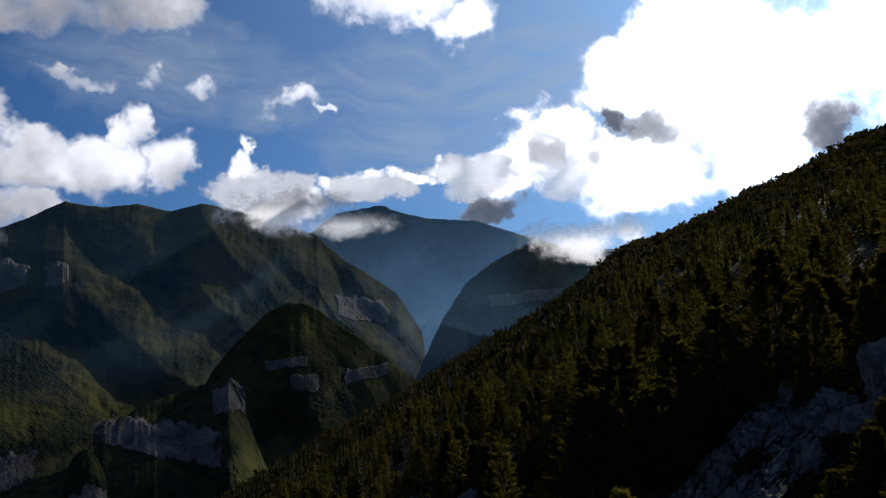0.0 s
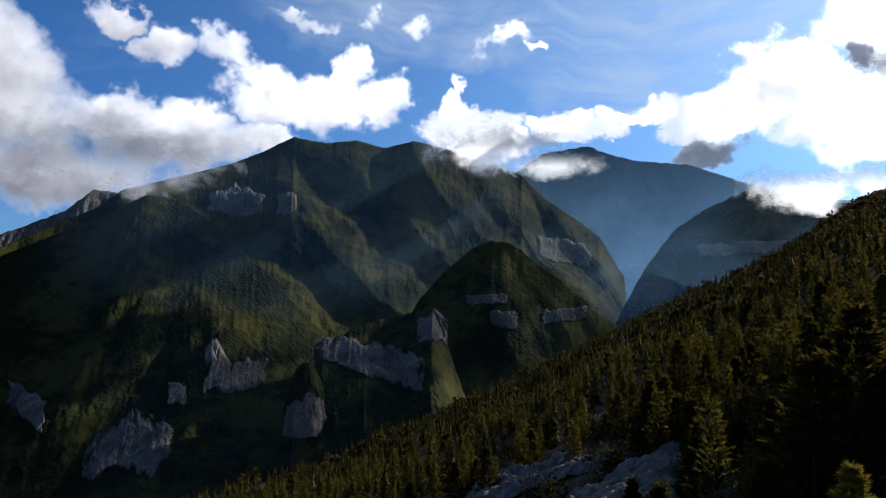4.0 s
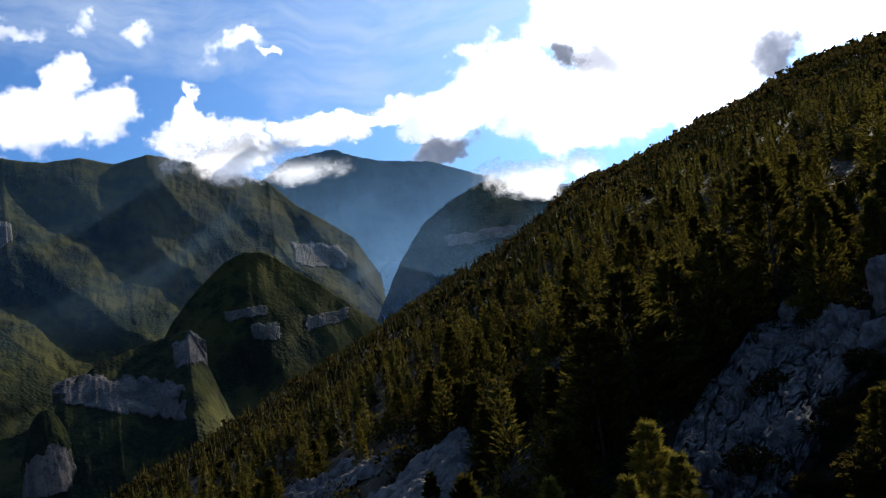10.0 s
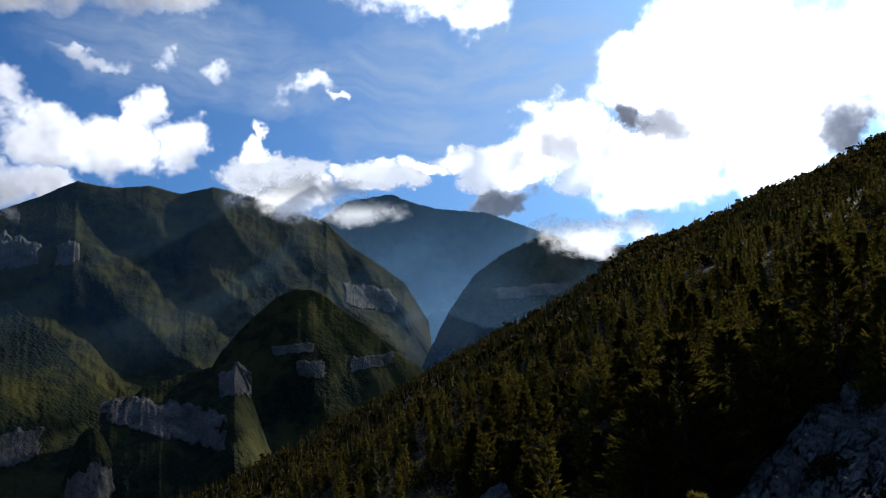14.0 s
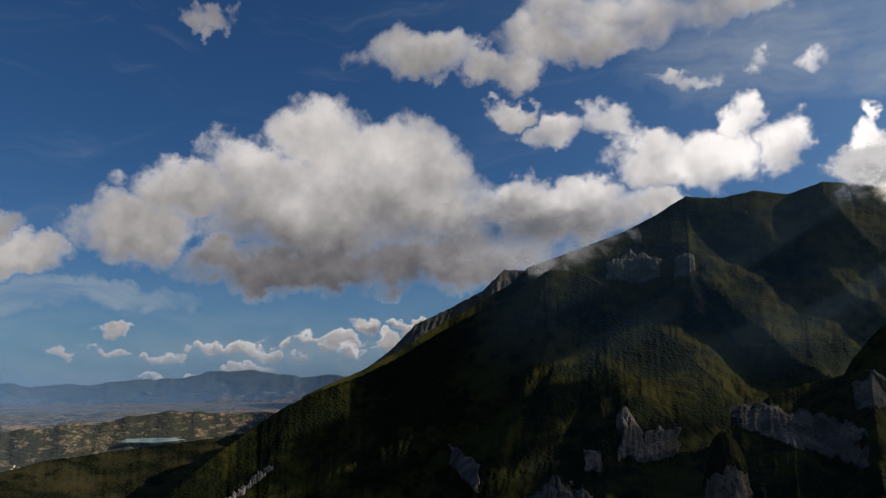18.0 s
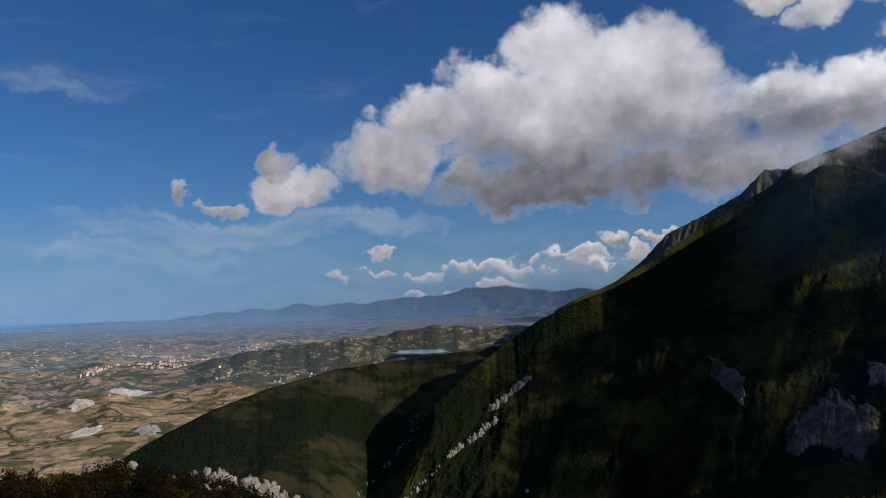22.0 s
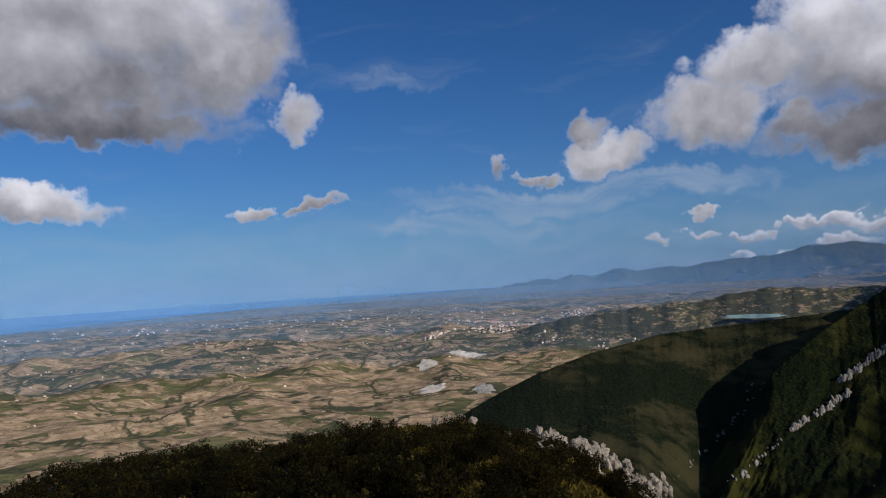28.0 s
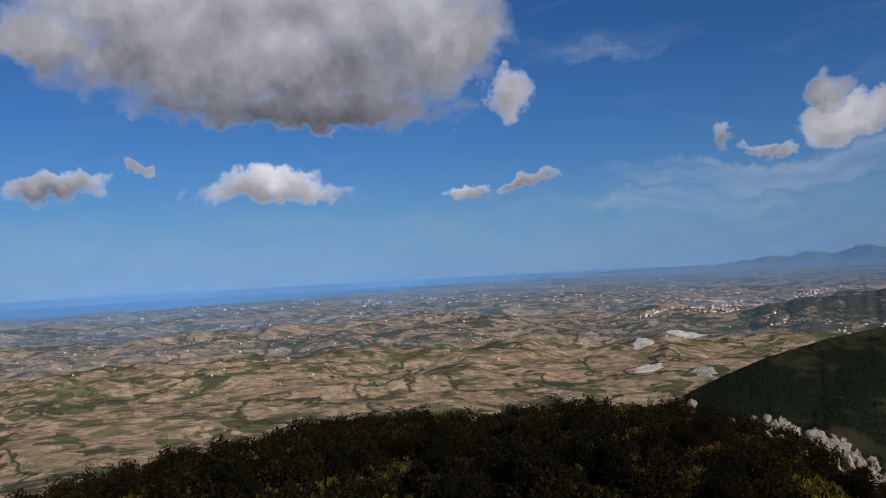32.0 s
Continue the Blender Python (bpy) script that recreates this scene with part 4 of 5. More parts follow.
def plant_by_outcrop():
    """The pale young pines and low scrub round the outcrop."""
    rng = np.random.default_rng(15)
    young = ((-13.7, 25.0, 3.9), (-17.3, 25.4, 3.7), (-15.6, 27.5, 4.2), (-11.2, 25.6, 2.6), (-6.0, 26.0, 2.8), (-8.4, 30.0, 3.8), (-4.0, 33, 3.6))
    dark = ((-9.8, 34, 5.0), (-12.6, 37, 6.0), (-15.5, 38, 6.2), (-17.6, 40, 6.0), (-2.0, 29, 3.0), (-22.2, 46, 6.0), (-26, 49, 6.5), (-19, 44, 6.0), (-29.5, 50, 6.2), (-33.5, 47, 5.6), (-36.5, 52, 6.5), (-35, 28, 2.8), (-38.5, 29, 3.4), (-30.2, 27, 2.6), (-32.4, 29, 3.2), (-34.2, 26, 2.7), (-28.4, 24, 2.0), (-36.4, 31, 3.6), (-31.6, 24, 2.2), (-37.5, 26, 2.8), (-33.2, 32, 3.0))
    used = set()
    for az, r, h in young + dark:
        src = YOUNG[rng.integers(0, 2)] if (az, r, h) in young else PINES[rng.integers(0, 4)]
        k = h / 6.0 if (az, r, h) in young else h / 6.5
        m = pose(-math.sin(radians(az)) * r, math.cos(radians(az)) * r, ground_at(az, r) - 0.1, 0, 0, rng.uniform(0, 360)) @ Matrix.Diagonal((k * 1.3, k * 1.3, k, 1))
        if src in YOUNG and src.name not in used:
            used.add(src.name)
            src.matrix_basis = m
        else:
            copy_thing(src, Matrix()).matrix_basis = m
    # bushes at the outcrop's foot and in its clefts
    spots = [(-19.5 - 0.9 * i + rng.normal(0, 0.4), float(at("-40,-11 -33,-13 -27,-16 -22,-18.5 -19,-18", -19.5 - 0.9 * i)) - rng.uniform(0, 3.5), 0.0) for i in range(20)]
    spots += [(az, el, 1.9) for az, el in ((-27.5, -10.2), (-28.6, -10.8), (-26.6, -11.4), (-29.6, -9.8), (-24.6, -8.6), (-30.5, -7.2), (-22.8, -13.4), (-26.0, -14.8))]
    # scrub on and between the bare slabs
    spots += [(az, float(at("-4,-11.6 2,-14.5 7,-17.5 12,-18 16,-16.5", az)) + rng.normal(0, 2.4), 0.5) for az in rng.uniform(-4.5, 17, 70)]
    for i, (az, el, out) in enumerate(spots):
        r = slope_r(az, el) - out
        x, y, z = spot(az, el, r)
        k = rng.uniform(0.5, 1.15) * (0.6 if out else 1.0)
        m = pose(x, y, z - 0.5 * k if out else ground_at(az, r) - 0.2, 0, 0, rng.uniform(0, 360)) @ Matrix.Diagonal((k * 1.2, k * 1.2, k, 1))
        if i == 0:
            BUSH.matrix_basis = m
        else:
            copy_thing(BUSH, Matrix()).matrix_basis = m


plant_by_outcrop()


def plant_far():
    """The rest of the wood, too many trees to count, in one piece for each kind."""
    rng = np.random.default_rng(9)
    spots = []
    for lod, n, a0, a1, r0, r1 in (("m", 900, -50, 42, 84, 150), ("m", 900, 70, 145, 80, 135), ("m", 260, -50, 40, 34, 84), ("m", 160, 40, 72, 40, 110), ("m", 200, 72, 140, 42, 84), ("s", 900, -42, 20, 22, 60), ("s", 380, 70, 142, 40, 95), ("s", 500, -10, 30, 60, 140),
                                   ("f", 5600, -50, 42, 150, 330), ("f", 7600, -50, 30, 330, 660), ("f", 500, -62, -44, 40, 300)):
        az, r, x, y = scatter(rng, n, a0, a1, r0, r1)
        spots += list(zip([lod] * len(az), az, r, x, y))
    cv, cf, kc = {"p": [], "o": []}, {"p": [], "o": []}, {"p": 0, "o": 0}
    for lod, az, r, x, y in spots:
        broad = lod == "s" or rng.uniform() < (1.0 if az > 70 else 0.8 if (az < -12 and r > 330) else 0.15)
        key = "o" if broad else "p"
        lod, low_ = ("m", 0.32) if lod == "s" else (lod, 1.0)
        lib = {"mo": MID_O, "mp": NEAR_P if r < 90 else MID_P, "fo": FAR_O, "fp": FAR_P}[lod + key]
        (v, f), trunk = lib[rng.integers(0, len(lib))]
        k = rng.uniform(0.55, 1.05) * (0.60 if az > 70 else 1.0 if r > 330 else 0.88) * low_
        a = rng.uniform(0, 6.28)
        rot = np.array([[math.cos(a), math.sin(a), 0], [-math.sin(a), math.cos(a), 0], [0, 0, 1]]) * k
        cv[key].append(v @ rot + np.array([x, y, ground_at(az, r) - 0.2]))
        cf[key].append(f + kc[key])
        kc[key] += len(v)
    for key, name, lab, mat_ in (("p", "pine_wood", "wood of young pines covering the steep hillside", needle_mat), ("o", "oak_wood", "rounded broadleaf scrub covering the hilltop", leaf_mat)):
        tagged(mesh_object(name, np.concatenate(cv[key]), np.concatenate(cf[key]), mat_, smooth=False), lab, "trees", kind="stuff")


plant_far()


grass_mat = foliage("ridge_grass", (0.024, 0.020, 0.005), (0.090, 0.070, 0.013), (0.17, 0.125, 0.02))


def ridge_grass():
    """Dry grass between the bushes on the ridge."""
    rng = np.random.default_rng(23)
    n = 9000
    az = np.concatenate([rng.normal(84, 6, n), rng.uniform(76, 140, n // 2)])
    r = rng.uniform(45, 128, len(az))
    keep = (az > 74) & (r < at(RANGE, az) * 1.03)
    az, r = az[keep], r[keep]
    c = polar(az, r, hill_z(az, r))
    v, f = tufts(rng, c, np.tile([0.0, 0.0, 1.0], (len(c), 1)), 0.75, 0.35)
    tagged(mesh_object("grass", v, f, grass_mat, smooth=False), "dry yellow-green grass on the ridge", "grass", kind="stuff")


ridge_grass()


# ---------------------------------------------------------------- rock
def boulder_mesh(seed, level, rough=0.35):
    bm = bmesh.new()
    bmesh.ops.create_icosphere(bm, subdivisions=level, radius=1.0)
    rng = random.Random(seed)
    cuts = [(Vector((rng.gauss(0, 1), rng.gauss(0, 1), rng.gauss(0, 0.8))).normalized(), rng.uniform(0.62, 0.9)) for _ in range(11)]
    off = Vector((seed * 7.3, seed * 3.1, seed * 1.7))
    for v in bm.verts:
        p = v.co.copy()
        for n_, d in cuts:
            over = p.dot(n_) - d
            if over > 0:
                p -= n_ * over * 0.85
        k = 1 + rough * noise.fractal(p * 1.5 + off, 0.7, 2.1, 5) - 0.28 * abs(noise.noise(p * 2.6 + off)) - 0.10 * abs(noise.noise(p * 6.5 + off))
        v.co = p * k
    me = bpy.data.meshes.new("boulder")
    bm.to_mesh(me)
    bm.free()
    me.polygons.foreach_set("use_smooth", [True] * len(me.polygons))
    return me


BOULDERS = [boulder_mesh(i, 4) for i in range(7)]
STONES = [boulder_mesh(20 + i, 3) for i in range(5)]
for me_ in BOULDERS + STONES:
    me_.materials.append(rock_mat)
# limestone made paler so ribs in shadow look sunlit: light put into the colour
lit_rib_mat = limestone("lit_rib_limestone", (0.30, 0.27, 0.24), (0.15, 0.135, 0.12), (0.06, 0.055, 0.04), 0.12, 0.4)
# pale limestone, lighter than the outcrop's: sunlight on the crest is put into it
sunlit_crest_mat = limestone("sunlit_crest_limestone", (0.34, 0.29, 0.235), (0.20, 0.172, 0.14), (0.09, 0.075, 0.05), 1.2, 0.6)
CREST = [boulder_mesh(60 + i, 3) for i in range(5)]
for me_ in CREST:
    me_.materials.append(sunlit_crest_mat)
DISTANT = [boulder_mesh(40 + i, 2) for i in range(5)]
for me_ in DISTANT:
    me_.materials.append(lit_rib_mat)


def stone(parent, meshes, rng, p, size, tall=1.0, name="boulder"):
    ob = new(name, meshes[rng.randrange(len(meshes))])
    ob.parent = parent
    sx, sy, sz = size * rng.uniform(0.7, 1.4), size * rng.uniform(0.7, 1.3), size * tall * rng.uniform(0.7, 1.35)
    ob.matrix_basis = pose(*p, rng.uniform(-25, 25), rng.uniform(-25, 25), rng.uniform(0, 360)) @ Matrix.Diagonal((sx, sy, sz, 1))
    return ob


def blocks(x, y, seed):
    """Cell noise: each block's own height, and how near a joint lies."""
    ix, iy = np.floor(x), np.floor(y)
    best, second, own = np.full(x.shape, 9.0), np.full(x.shape, 9.0), np.zeros(x.shape)
    for dx in (-1, 0, 1):
        for dy in (-1, 0, 1):
            a, b = lattice(ix + dx, iy + dy, seed) / (2 * np.pi), lattice(ix + dx, iy + dy, seed + 1) / (2 * np.pi)
            d = np.hypot(ix + dx + a - x, iy + dy + b - y)
            h = lattice(ix + dx, iy + dy, seed + 2) / (2 * np.pi)
            closer = d < best
            second = np.where(closer, best, np.minimum(second, d))
            own = np.where(closer, h, own)
            best = np.minimum(best, d)
    return own, np.clip((second - best) * 3.5, 0, 1)


def outcrop(label, left, right, count, low, high, size, seed, meshes, lift=1.5, tall=1.15, mass=True, material=rock_mat):
    """A knobbly limestone outcrop: a jointed rock mass between a lower and an upper line, by azimuth, with boulders on it."""
    rng = random.Random(seed)
    az_m = (left + right) / 2
    el_m = float(at(low, az_m))
    root = new("rock_outcrop")
    root.location = spot(az_m, el_m, slope_r(az_m, el_m))
    inv = Vector(root.location)
    if mass:
        n_az, n_el = 300, 220
        A, T = np.meshgrid(np.linspace(right - 0.6, left + 0.6, n_az), np.linspace(0, 1, n_el))
        tz, rs, c = np.tan(np.radians(at(SKYLINE, A))), at(RANGE, A), at(DROP, A)
        lo = at(low, A) - 1.5
        r_lo = c / (tz + c / rs - np.tan(np.radians(lo)))
        m = A * 0.6
        x, y = m + 0.35 * fbm(m * 1.5, T * 9, 3, seed), T * 7.5 + 0.35 * fbm(m * 1.5, T * 9, 3, seed + 5)
        hi = at(high, A) + 0.5 * fbm(m * 1.1, m * 0, 4, seed + 1)
        E = lo + (hi - lo) * T
        r_s = c / (tz + c / rs - np.tan(np.radians(E)))
        b1, j1 = blocks(x * 0.95, y * 0.55, seed)
        b2, j2 = blocks(x * 2.6, y * 1.6, seed + 7)
        u = (A - A.min()) / (A.max() - A.min())
        rim = np.clip(np.minimum(u, 1 - u) * 9, 0, 1)
        b3, j3 = blocks(x * 6.5, y * 4.2, seed + 17)
        stand = lift * 1.35 * np.sin(np.pi * np.clip(T * 0.84, 0, 1)) ** 0.8
        knobs = lift * 0.70 * b1 + 0.34 * lift * b2 + 0.10 * lift * b3 - 0.80 * (1 - j1) ** 3 - 0.34 * (1 - j2) ** 3 - 0.14 * (1 - j3) ** 3
        knobs = knobs + 0.28 * ridged(x * 3.2, y * 0.9, 4, seed + 3) + 0.16 * fbm(x * 9, y * 7, 3, seed + 4)
        rim = rim * np.clip(T * 5, 0.1, 1)
        R = r_s + 0.5 - rim * (stand + knobs) + (1 - rim) * 1.2
        v = [polar(A, R, R * np.tan(np.radians(E))) - np.array(inv)]
        back = R[-1] + 1.5
        v.append(polar(A[0], back, back * np.tan(np.radians(E[-1])) - 0.8) - np.array(inv))
        mesh_object("rock_mass", np.concatenate(v), grid_faces(n_el + 1, n_az)[:, ::-1], material, root)
    for i in range(count):
        az = rng.uniform(right, left)
        lo, hi = float(at(low, az)), float(at(high, az))
        t = rng.uniform(0, 1) ** (0.6 if mass else 1)
        el = lo + (hi - lo) * t
        r = slope_r(az, el) - rng.uniform(0.0, lift * 0.5) - (lift * 1.3 * math.sin(math.pi * min(t * 0.85 + 0.05, 1)) if mass else 0)
        big = size * (0.45 + 1.5 * rng.random() ** 3) * (1.3 if i % 9 == 0 else 1.0)
        stone(root, meshes, rng, Vector(spot(az, el, r)) - inv, big, tall)
    return tagged(root, label, "rock")


outcrop("large knobbly grey limestone outcrop on the pine slope", -16.5, -31.5, 60,
        "-31.5,-5.9 -28.6,-8.4 -27,-11.4 -24.6,-15 -22,-17 -19,-17 -16.5,-14.5",
        "-31.5,-4.8 -29,-4.2 -26.8,-3.7 -24.5,-3.9 -23.7,-4.4 -21.8,-6.6 -20,-8.4 -18.1,-10.4 -16.5,-13.4", 0.40, 3, BOULDERS, 1.5, 1.35)
outcrop("upright grey limestone fin beside the outcrop", -31.8, -34.2, 14, "-35,-5 -31,-5.5", "-34.2,-1.8 -33,-2.2 -31.8,-3.4", 0.55, 5, BOULDERS, 1.2, 1.5)
outcrop("tall grey limestone fin above the outcrop", -34.8, -37.5, 16, "-38,-2 -34,-2.5", "-37.5,2.2 -36,1.8 -34.8,0.6", 0.7, 7, BOULDERS, 1.2, 1.6)
outcrop("grey crag among pines high on the slope", -34.6, -39.5, 18, "-40,6 -34,6", "-39.5,9.2 -38,9.2 -36,8 -34.6,7.2", 1.6, 9, STONES, 3.0, 1.2)
outcrop("small broken limestone rocks below the outcrop", -19.5, -23.5, 12, "-24,-19.5 -19,-19.5", "-24,-17.6 -19,-17.8", 0.40, 11, BOULDERS, 0.8, mass=False)
outcrop("pale limestone rock between pines", -9.5, -11.4, 6, "-12,-18.5 -9,-18.5", "-12,-16.6 -9,-16.8", 0.45, 13, BOULDERS, 0.8, 1.4, False)
outcrop("broken grey rock at the foot of the slope", -27, -33, 16, "-34,-20 -26,-20", "-34,-17 -26,-18.2", 0.45, 15, BOULDERS, 0.8, mass=False)


def slab(label, az0, az1, low, high, seed, rise=1.6):
    """Bare sloping rock slab that stands a little out of the hillside."""
    rng = np.random.default_rng(seed)
    az = np.linspace(az0, az1, 200)
    t = np.linspace(0, 1, 170)
    A, T = np.meshgrid(az, t)
    lo, hi = at(low, A), at(high, A)
    E = lo + (hi - lo) * T
    tz, rs, c = np.tan(np.radians(at(SKYLINE, A))), at(RANGE, A), at(DROP, A)
    R = c / (tz + c / rs - np.tan(np.radians(E)))
    x, y = -np.sin(np.radians(A)) * R, np.cos(np.radians(A)) * R
    u = (A - az0) / (az1 - az0)
    edge = np.minimum(np.minimum(u, 1 - u) * 5, np.minimum(T, 1 - T) * 5) + 0.9 * fbm(x / 5, y / 5, 4, seed)
    Z = hill_z(A, R) + np.clip(edge, -0.6, 1) * rise + 0.55 * ridged(x / 3 + y / 9, y / 6, 4, seed + 2) + 0.45 * blocks(x / 2.2, y / 3.5, seed)[0] + 0.32 * blocks(x / 0.9 + y / 4, y / 1.5, seed + 4)[0] + 0.2 * fbm(x * 1.2, y * 1.2, 3, seed) - 0.5
    ob = mesh_object("rock_slab", polar(A, R, Z), grid_faces(170, 200)[:, ::-1], slab_mat)
    return tagged(ob, label, "rock")


slab("long pale limestone slab lying bare on the hillside", -4.2, 11.5,
     "-4.2,-13.5 -3,-15 0,-18.6 3,-20.4 7,-22.5 11.5,-22", "-4.2,-10.2 -2.5,-9.9 2,-12 5.5,-14 9,-16.2 11.5,-18.5", 3, 1.7)
slab("grey rock strip with scrub on the hillside", 3, 14, "3,-11.4 8,-13.2 14,-15.6", "3,-10.2 8,-11.2 14,-12.9", 5, 1.0)
slab("narrow strip of bare scree between pines", 13, 19.5, "13,-17.6 19.5,-18.6", "13,-14.2 19.5,-16.2", 7, 0.9)
slab("small grey rock patch high on the slope", -9, -4.5, "-9,-6.0 -4.5,-8.4", "-9,-5.2 -4.5,-7.2", 9, 1.0)


def rock_line(label, path, count, size, seed, side=None, meshes=DISTANT, wide=0.25, name="rock_rib", tall=1.3):
    """Rocks strung along a line of directions, on a mountain side or on the hill."""
    rng = random.Random(seed)
    pts = table(path)
    root = None
    for i in range(count):
        t = i / max(count - 1, 1) * (len(pts) - 1)
        k = min(int(t), len(pts) - 2)
        q = pts[k] * (1 - (t - k)) + pts[k + 1] * (t - k)
        az, el = q[0] + rng.gauss(0, wide), q[1] + rng.gauss(0, wide * 0.5)
        r = float(on_side(side, np.array(az), np.array(el))) - size * 0.2 if side else slope_r(az, el) - 0.3
        p = Vector(spot(az, el, r))
        if root is None:
            root = new(name)
            root.location = p
            base = p
        if side and math.sin(t * 9.0 + seed) < -0.75:
            continue
        stone(root, meshes, rng, p - base, size * rng.uniform(0.35, 1.0) ** 1.3 * 1.5, tall * rng.uniform(0.6, 1.3))
    return tagged(root, label, "rock")


rock_line("line of pale limestone fins down the dark mountain flank", "59.2,-6.3 60.7,-7.5 62.2,-8.6", 150, 4.0, 3, "shoulder", wide=0.10, tall=2.4)
rock_line("pale limestone rib lower on the mountain flank", "61.6,-9.2 63.3,-10.5 65.5,-11.9", 130, 3.8, 5, "shoulder", wide=0.10, tall=2.2)
rock_line("broken limestone rib near the foot of the mountain", "66.3,-12.6 68.2,-14.4 69.8,-15.5", 30, 3.6, 7, "shoulder", wide=0.22)
rock_line("scattered pale rocks on the wooded flank", "58,-15.5 60.5,-14.6", 8, 4.0, 9, "shoulder", wide=0.6)
rock_line("faint rock rib above the gorge's mouth", "67.0,-8.4 68.9,-11.0 70.7,-12.8 73.6,-15.4", 46, 2.8, 11, "foothill_spur", wide=0.16)
rock_line("white limestone rocks along the crest of the ridge", "74.2,-16.4 76,-15.4 78,-14.1 79.6,-13.1 82,-12.6 85,-12.0", 130, 0.7, 13, None, CREST, 0.45, "crest_rocks")
outcrop("continuous pale limestone band along the crest of the ridge", 84.5, 74.4, 30, "74,-19.4 76,-17.4 78,-15.9 80,-14.7 82,-13.8 85,-12.9", "74,-17.8 75,-17.2 77,-15.9 79,-14.5 81.5,-13.1 85,-12.4", 0.6, 31, CREST, 0.8, 1.1, True, sunlit_crest_mat)
rock_line("white rocks at the end of the wooded ridge", "88.2,-11.2 89.8,-10.9 90.6,-10.8", 12, 0.7, 15, None, CREST, 0.4, "crest_rocks")
rock_line("pale bare rock on top of the wooded ridge", "91.6,-11.8 92.4,-11.6 93.4,-11.7", 9, 0.9, 17, None, CREST, 0.5, "crest_rocks", 0.6)
rock_line("grey rock at the edge of the scrub", "133.6,-17.6 135.4,-17.4", 6, 0.7, 19, None, CREST, 0.5, "crest_rocks")


def cliff(label, side, az0, az1, top, low, seed, out=10.0, material=crag_mat, rib=1.3):
    """A steep limestone face that stands out of a mountain side."""
    az = np.linspace(az0, az1, 120)
    rows = 60
    t = np.linspace(0, 1, rows)
    A, T = np.meshgrid(az, t)
    hi = at(top, A) + 0.3 + 0.14 * fbm(A * 1.2, A * 0 + seed, 3, seed)
    lo = at(low, A) - 0.2 + 0.16 * fbm(A * 1.3, A * 0 + seed + 5, 4, seed + 1)
    u = (A - az0) / (az1 - az0)
    E = lo + (hi - lo) * T
    Rm = on_side(side, A, E)
    foot = on_side(side, A, lo)
    edge = np.minimum(np.minimum(u, 1 - u) * 3.0, np.minimum(T * 2.4, (1 - T) * 1.25)) + 0.30 * fbm(A * 1.3, T * 3, 4, seed + 8) + 0.20 * (1 - T) * fbm(A * 2.1, T * 1.6, 4, seed + 9)
    k = np.clip(edge / 0.30, 0, 1)
    k = k * k * (3 - 2 * k)
    bulge = np.maximum(Rm - foot, 0) * 0.22 + out * 0.6 + out * (0.16 * ridged(A / rib, T * 0.6, 3, seed + 3) + 0.16 * fbm(A * 3.5, T * 5, 4, seed + 6) + 0.24 * ridged(A * 2.6, T * 0.7 + 0.2 * fbm(A, T * 3, 2, seed), 4, seed + 12))
    R = Rm + 9 * (1 - k) - 0.62 * bulge * k
    v = [polar(A, R, R * np.tan(np.radians(E)))]
    back = Rm[-1] + 12
    v.append(polar(az, back, back * np.tan(np.radians(E[-1] - 0.1))))
    ob = mesh_object("cliff", np.concatenate(v), grid_faces(rows + 1, len(az))[:, ::-1], material)
    return tagged(ob, label, "cliff")


cliff("pale curved limestone cliff under a wooded ledge", "ledge", 17.0, 25.6, "17,-3.1 18,-3.2 19,-2.5 22.1,-1.9 24,-1.9 25.6,-2.3", "17,-5.4 17.6,-5.7 20.1,-5.1 23.8,-3.7 25.6,-3.2", 3)
cliff("fluted pinkish cliff on the end of the ledge", "ledge", 15.4, 17.9, "15.4,-0.6 16.4,0.3 17.9,-0.5", "15.4,-1.9 17.9,-2.0", 5, 8.0, rib=0.5)
cliff("pale rock step in a dark wooded hillside", "knoll", 9.9, 12.2, "9.9,0.2 12.2,0.4", "9.9,-0.8 12.2,-0.6", 7, 8.0, material=ridge_mat)
cliff("long low cliff band on a wooded knoll", "knoll", 4.6, 8.4, "4.6,0.7 8.4,0.4", "4.6,0.1 8.4,-0.4", 9, 7.0, material=ridge_mat)
cliff("thin broken cliff band on a wooded knoll", "knoll", 10.6, 14.2, "10.6,1.7 14.2,1.5", "10.6,1.3 14.2,1.0", 11, 6.0, material=ridge_mat)
cliff("grey cliff at the end of a wooded spur", "massif", 4.4, 8.6, "4.4,5.4 6.5,5.9 8.6,6.2", "4.4,4.0 8.6,4.6", 13, 16.0, material=ridge_mat)
cliff("tall pale cliff with dark clefts above the gorge", "shoulder", 28.9, 33.5, "28.9,-3.5 31,-3.6 31.6,-4.0 32.4,-2.5 33.0,-2.1 33.5,-2.8", "28.9,-5.0 30,-5.6 31.6,-5.9 33.5,-5.6", 15, 14.0, rib=0.7)
cliff("white limestone buttress at the mountain's foot", "shoulder", 35.4, 41.2, "35.4,-8.2 36.4,-7.6 38.2,-7.0 39.6,-8.0 41.2,-9.6", "35.4,-9.6 36.7,-11.6 39,-10.6 41.2,-11.6", 17, 16.0, rib=1.0)
cliff("small pale rock face in the woods", "shoulder", 34.6, 36.0, "34.6,-5.3 36.0,-5.2", "34.6,-6.7 36.0,-6.5", 19, 9.0, rib=0.5)
cliff("rugged grey crag below the summit", "massif", 29.6, 33.9, "29.6,8.6 31,9.4 32,9.4 33.9,8.5", "29.6,7.8 31.4,7.1 33.9,7.7", 21, 12.0, ridge_mat, 0.8)
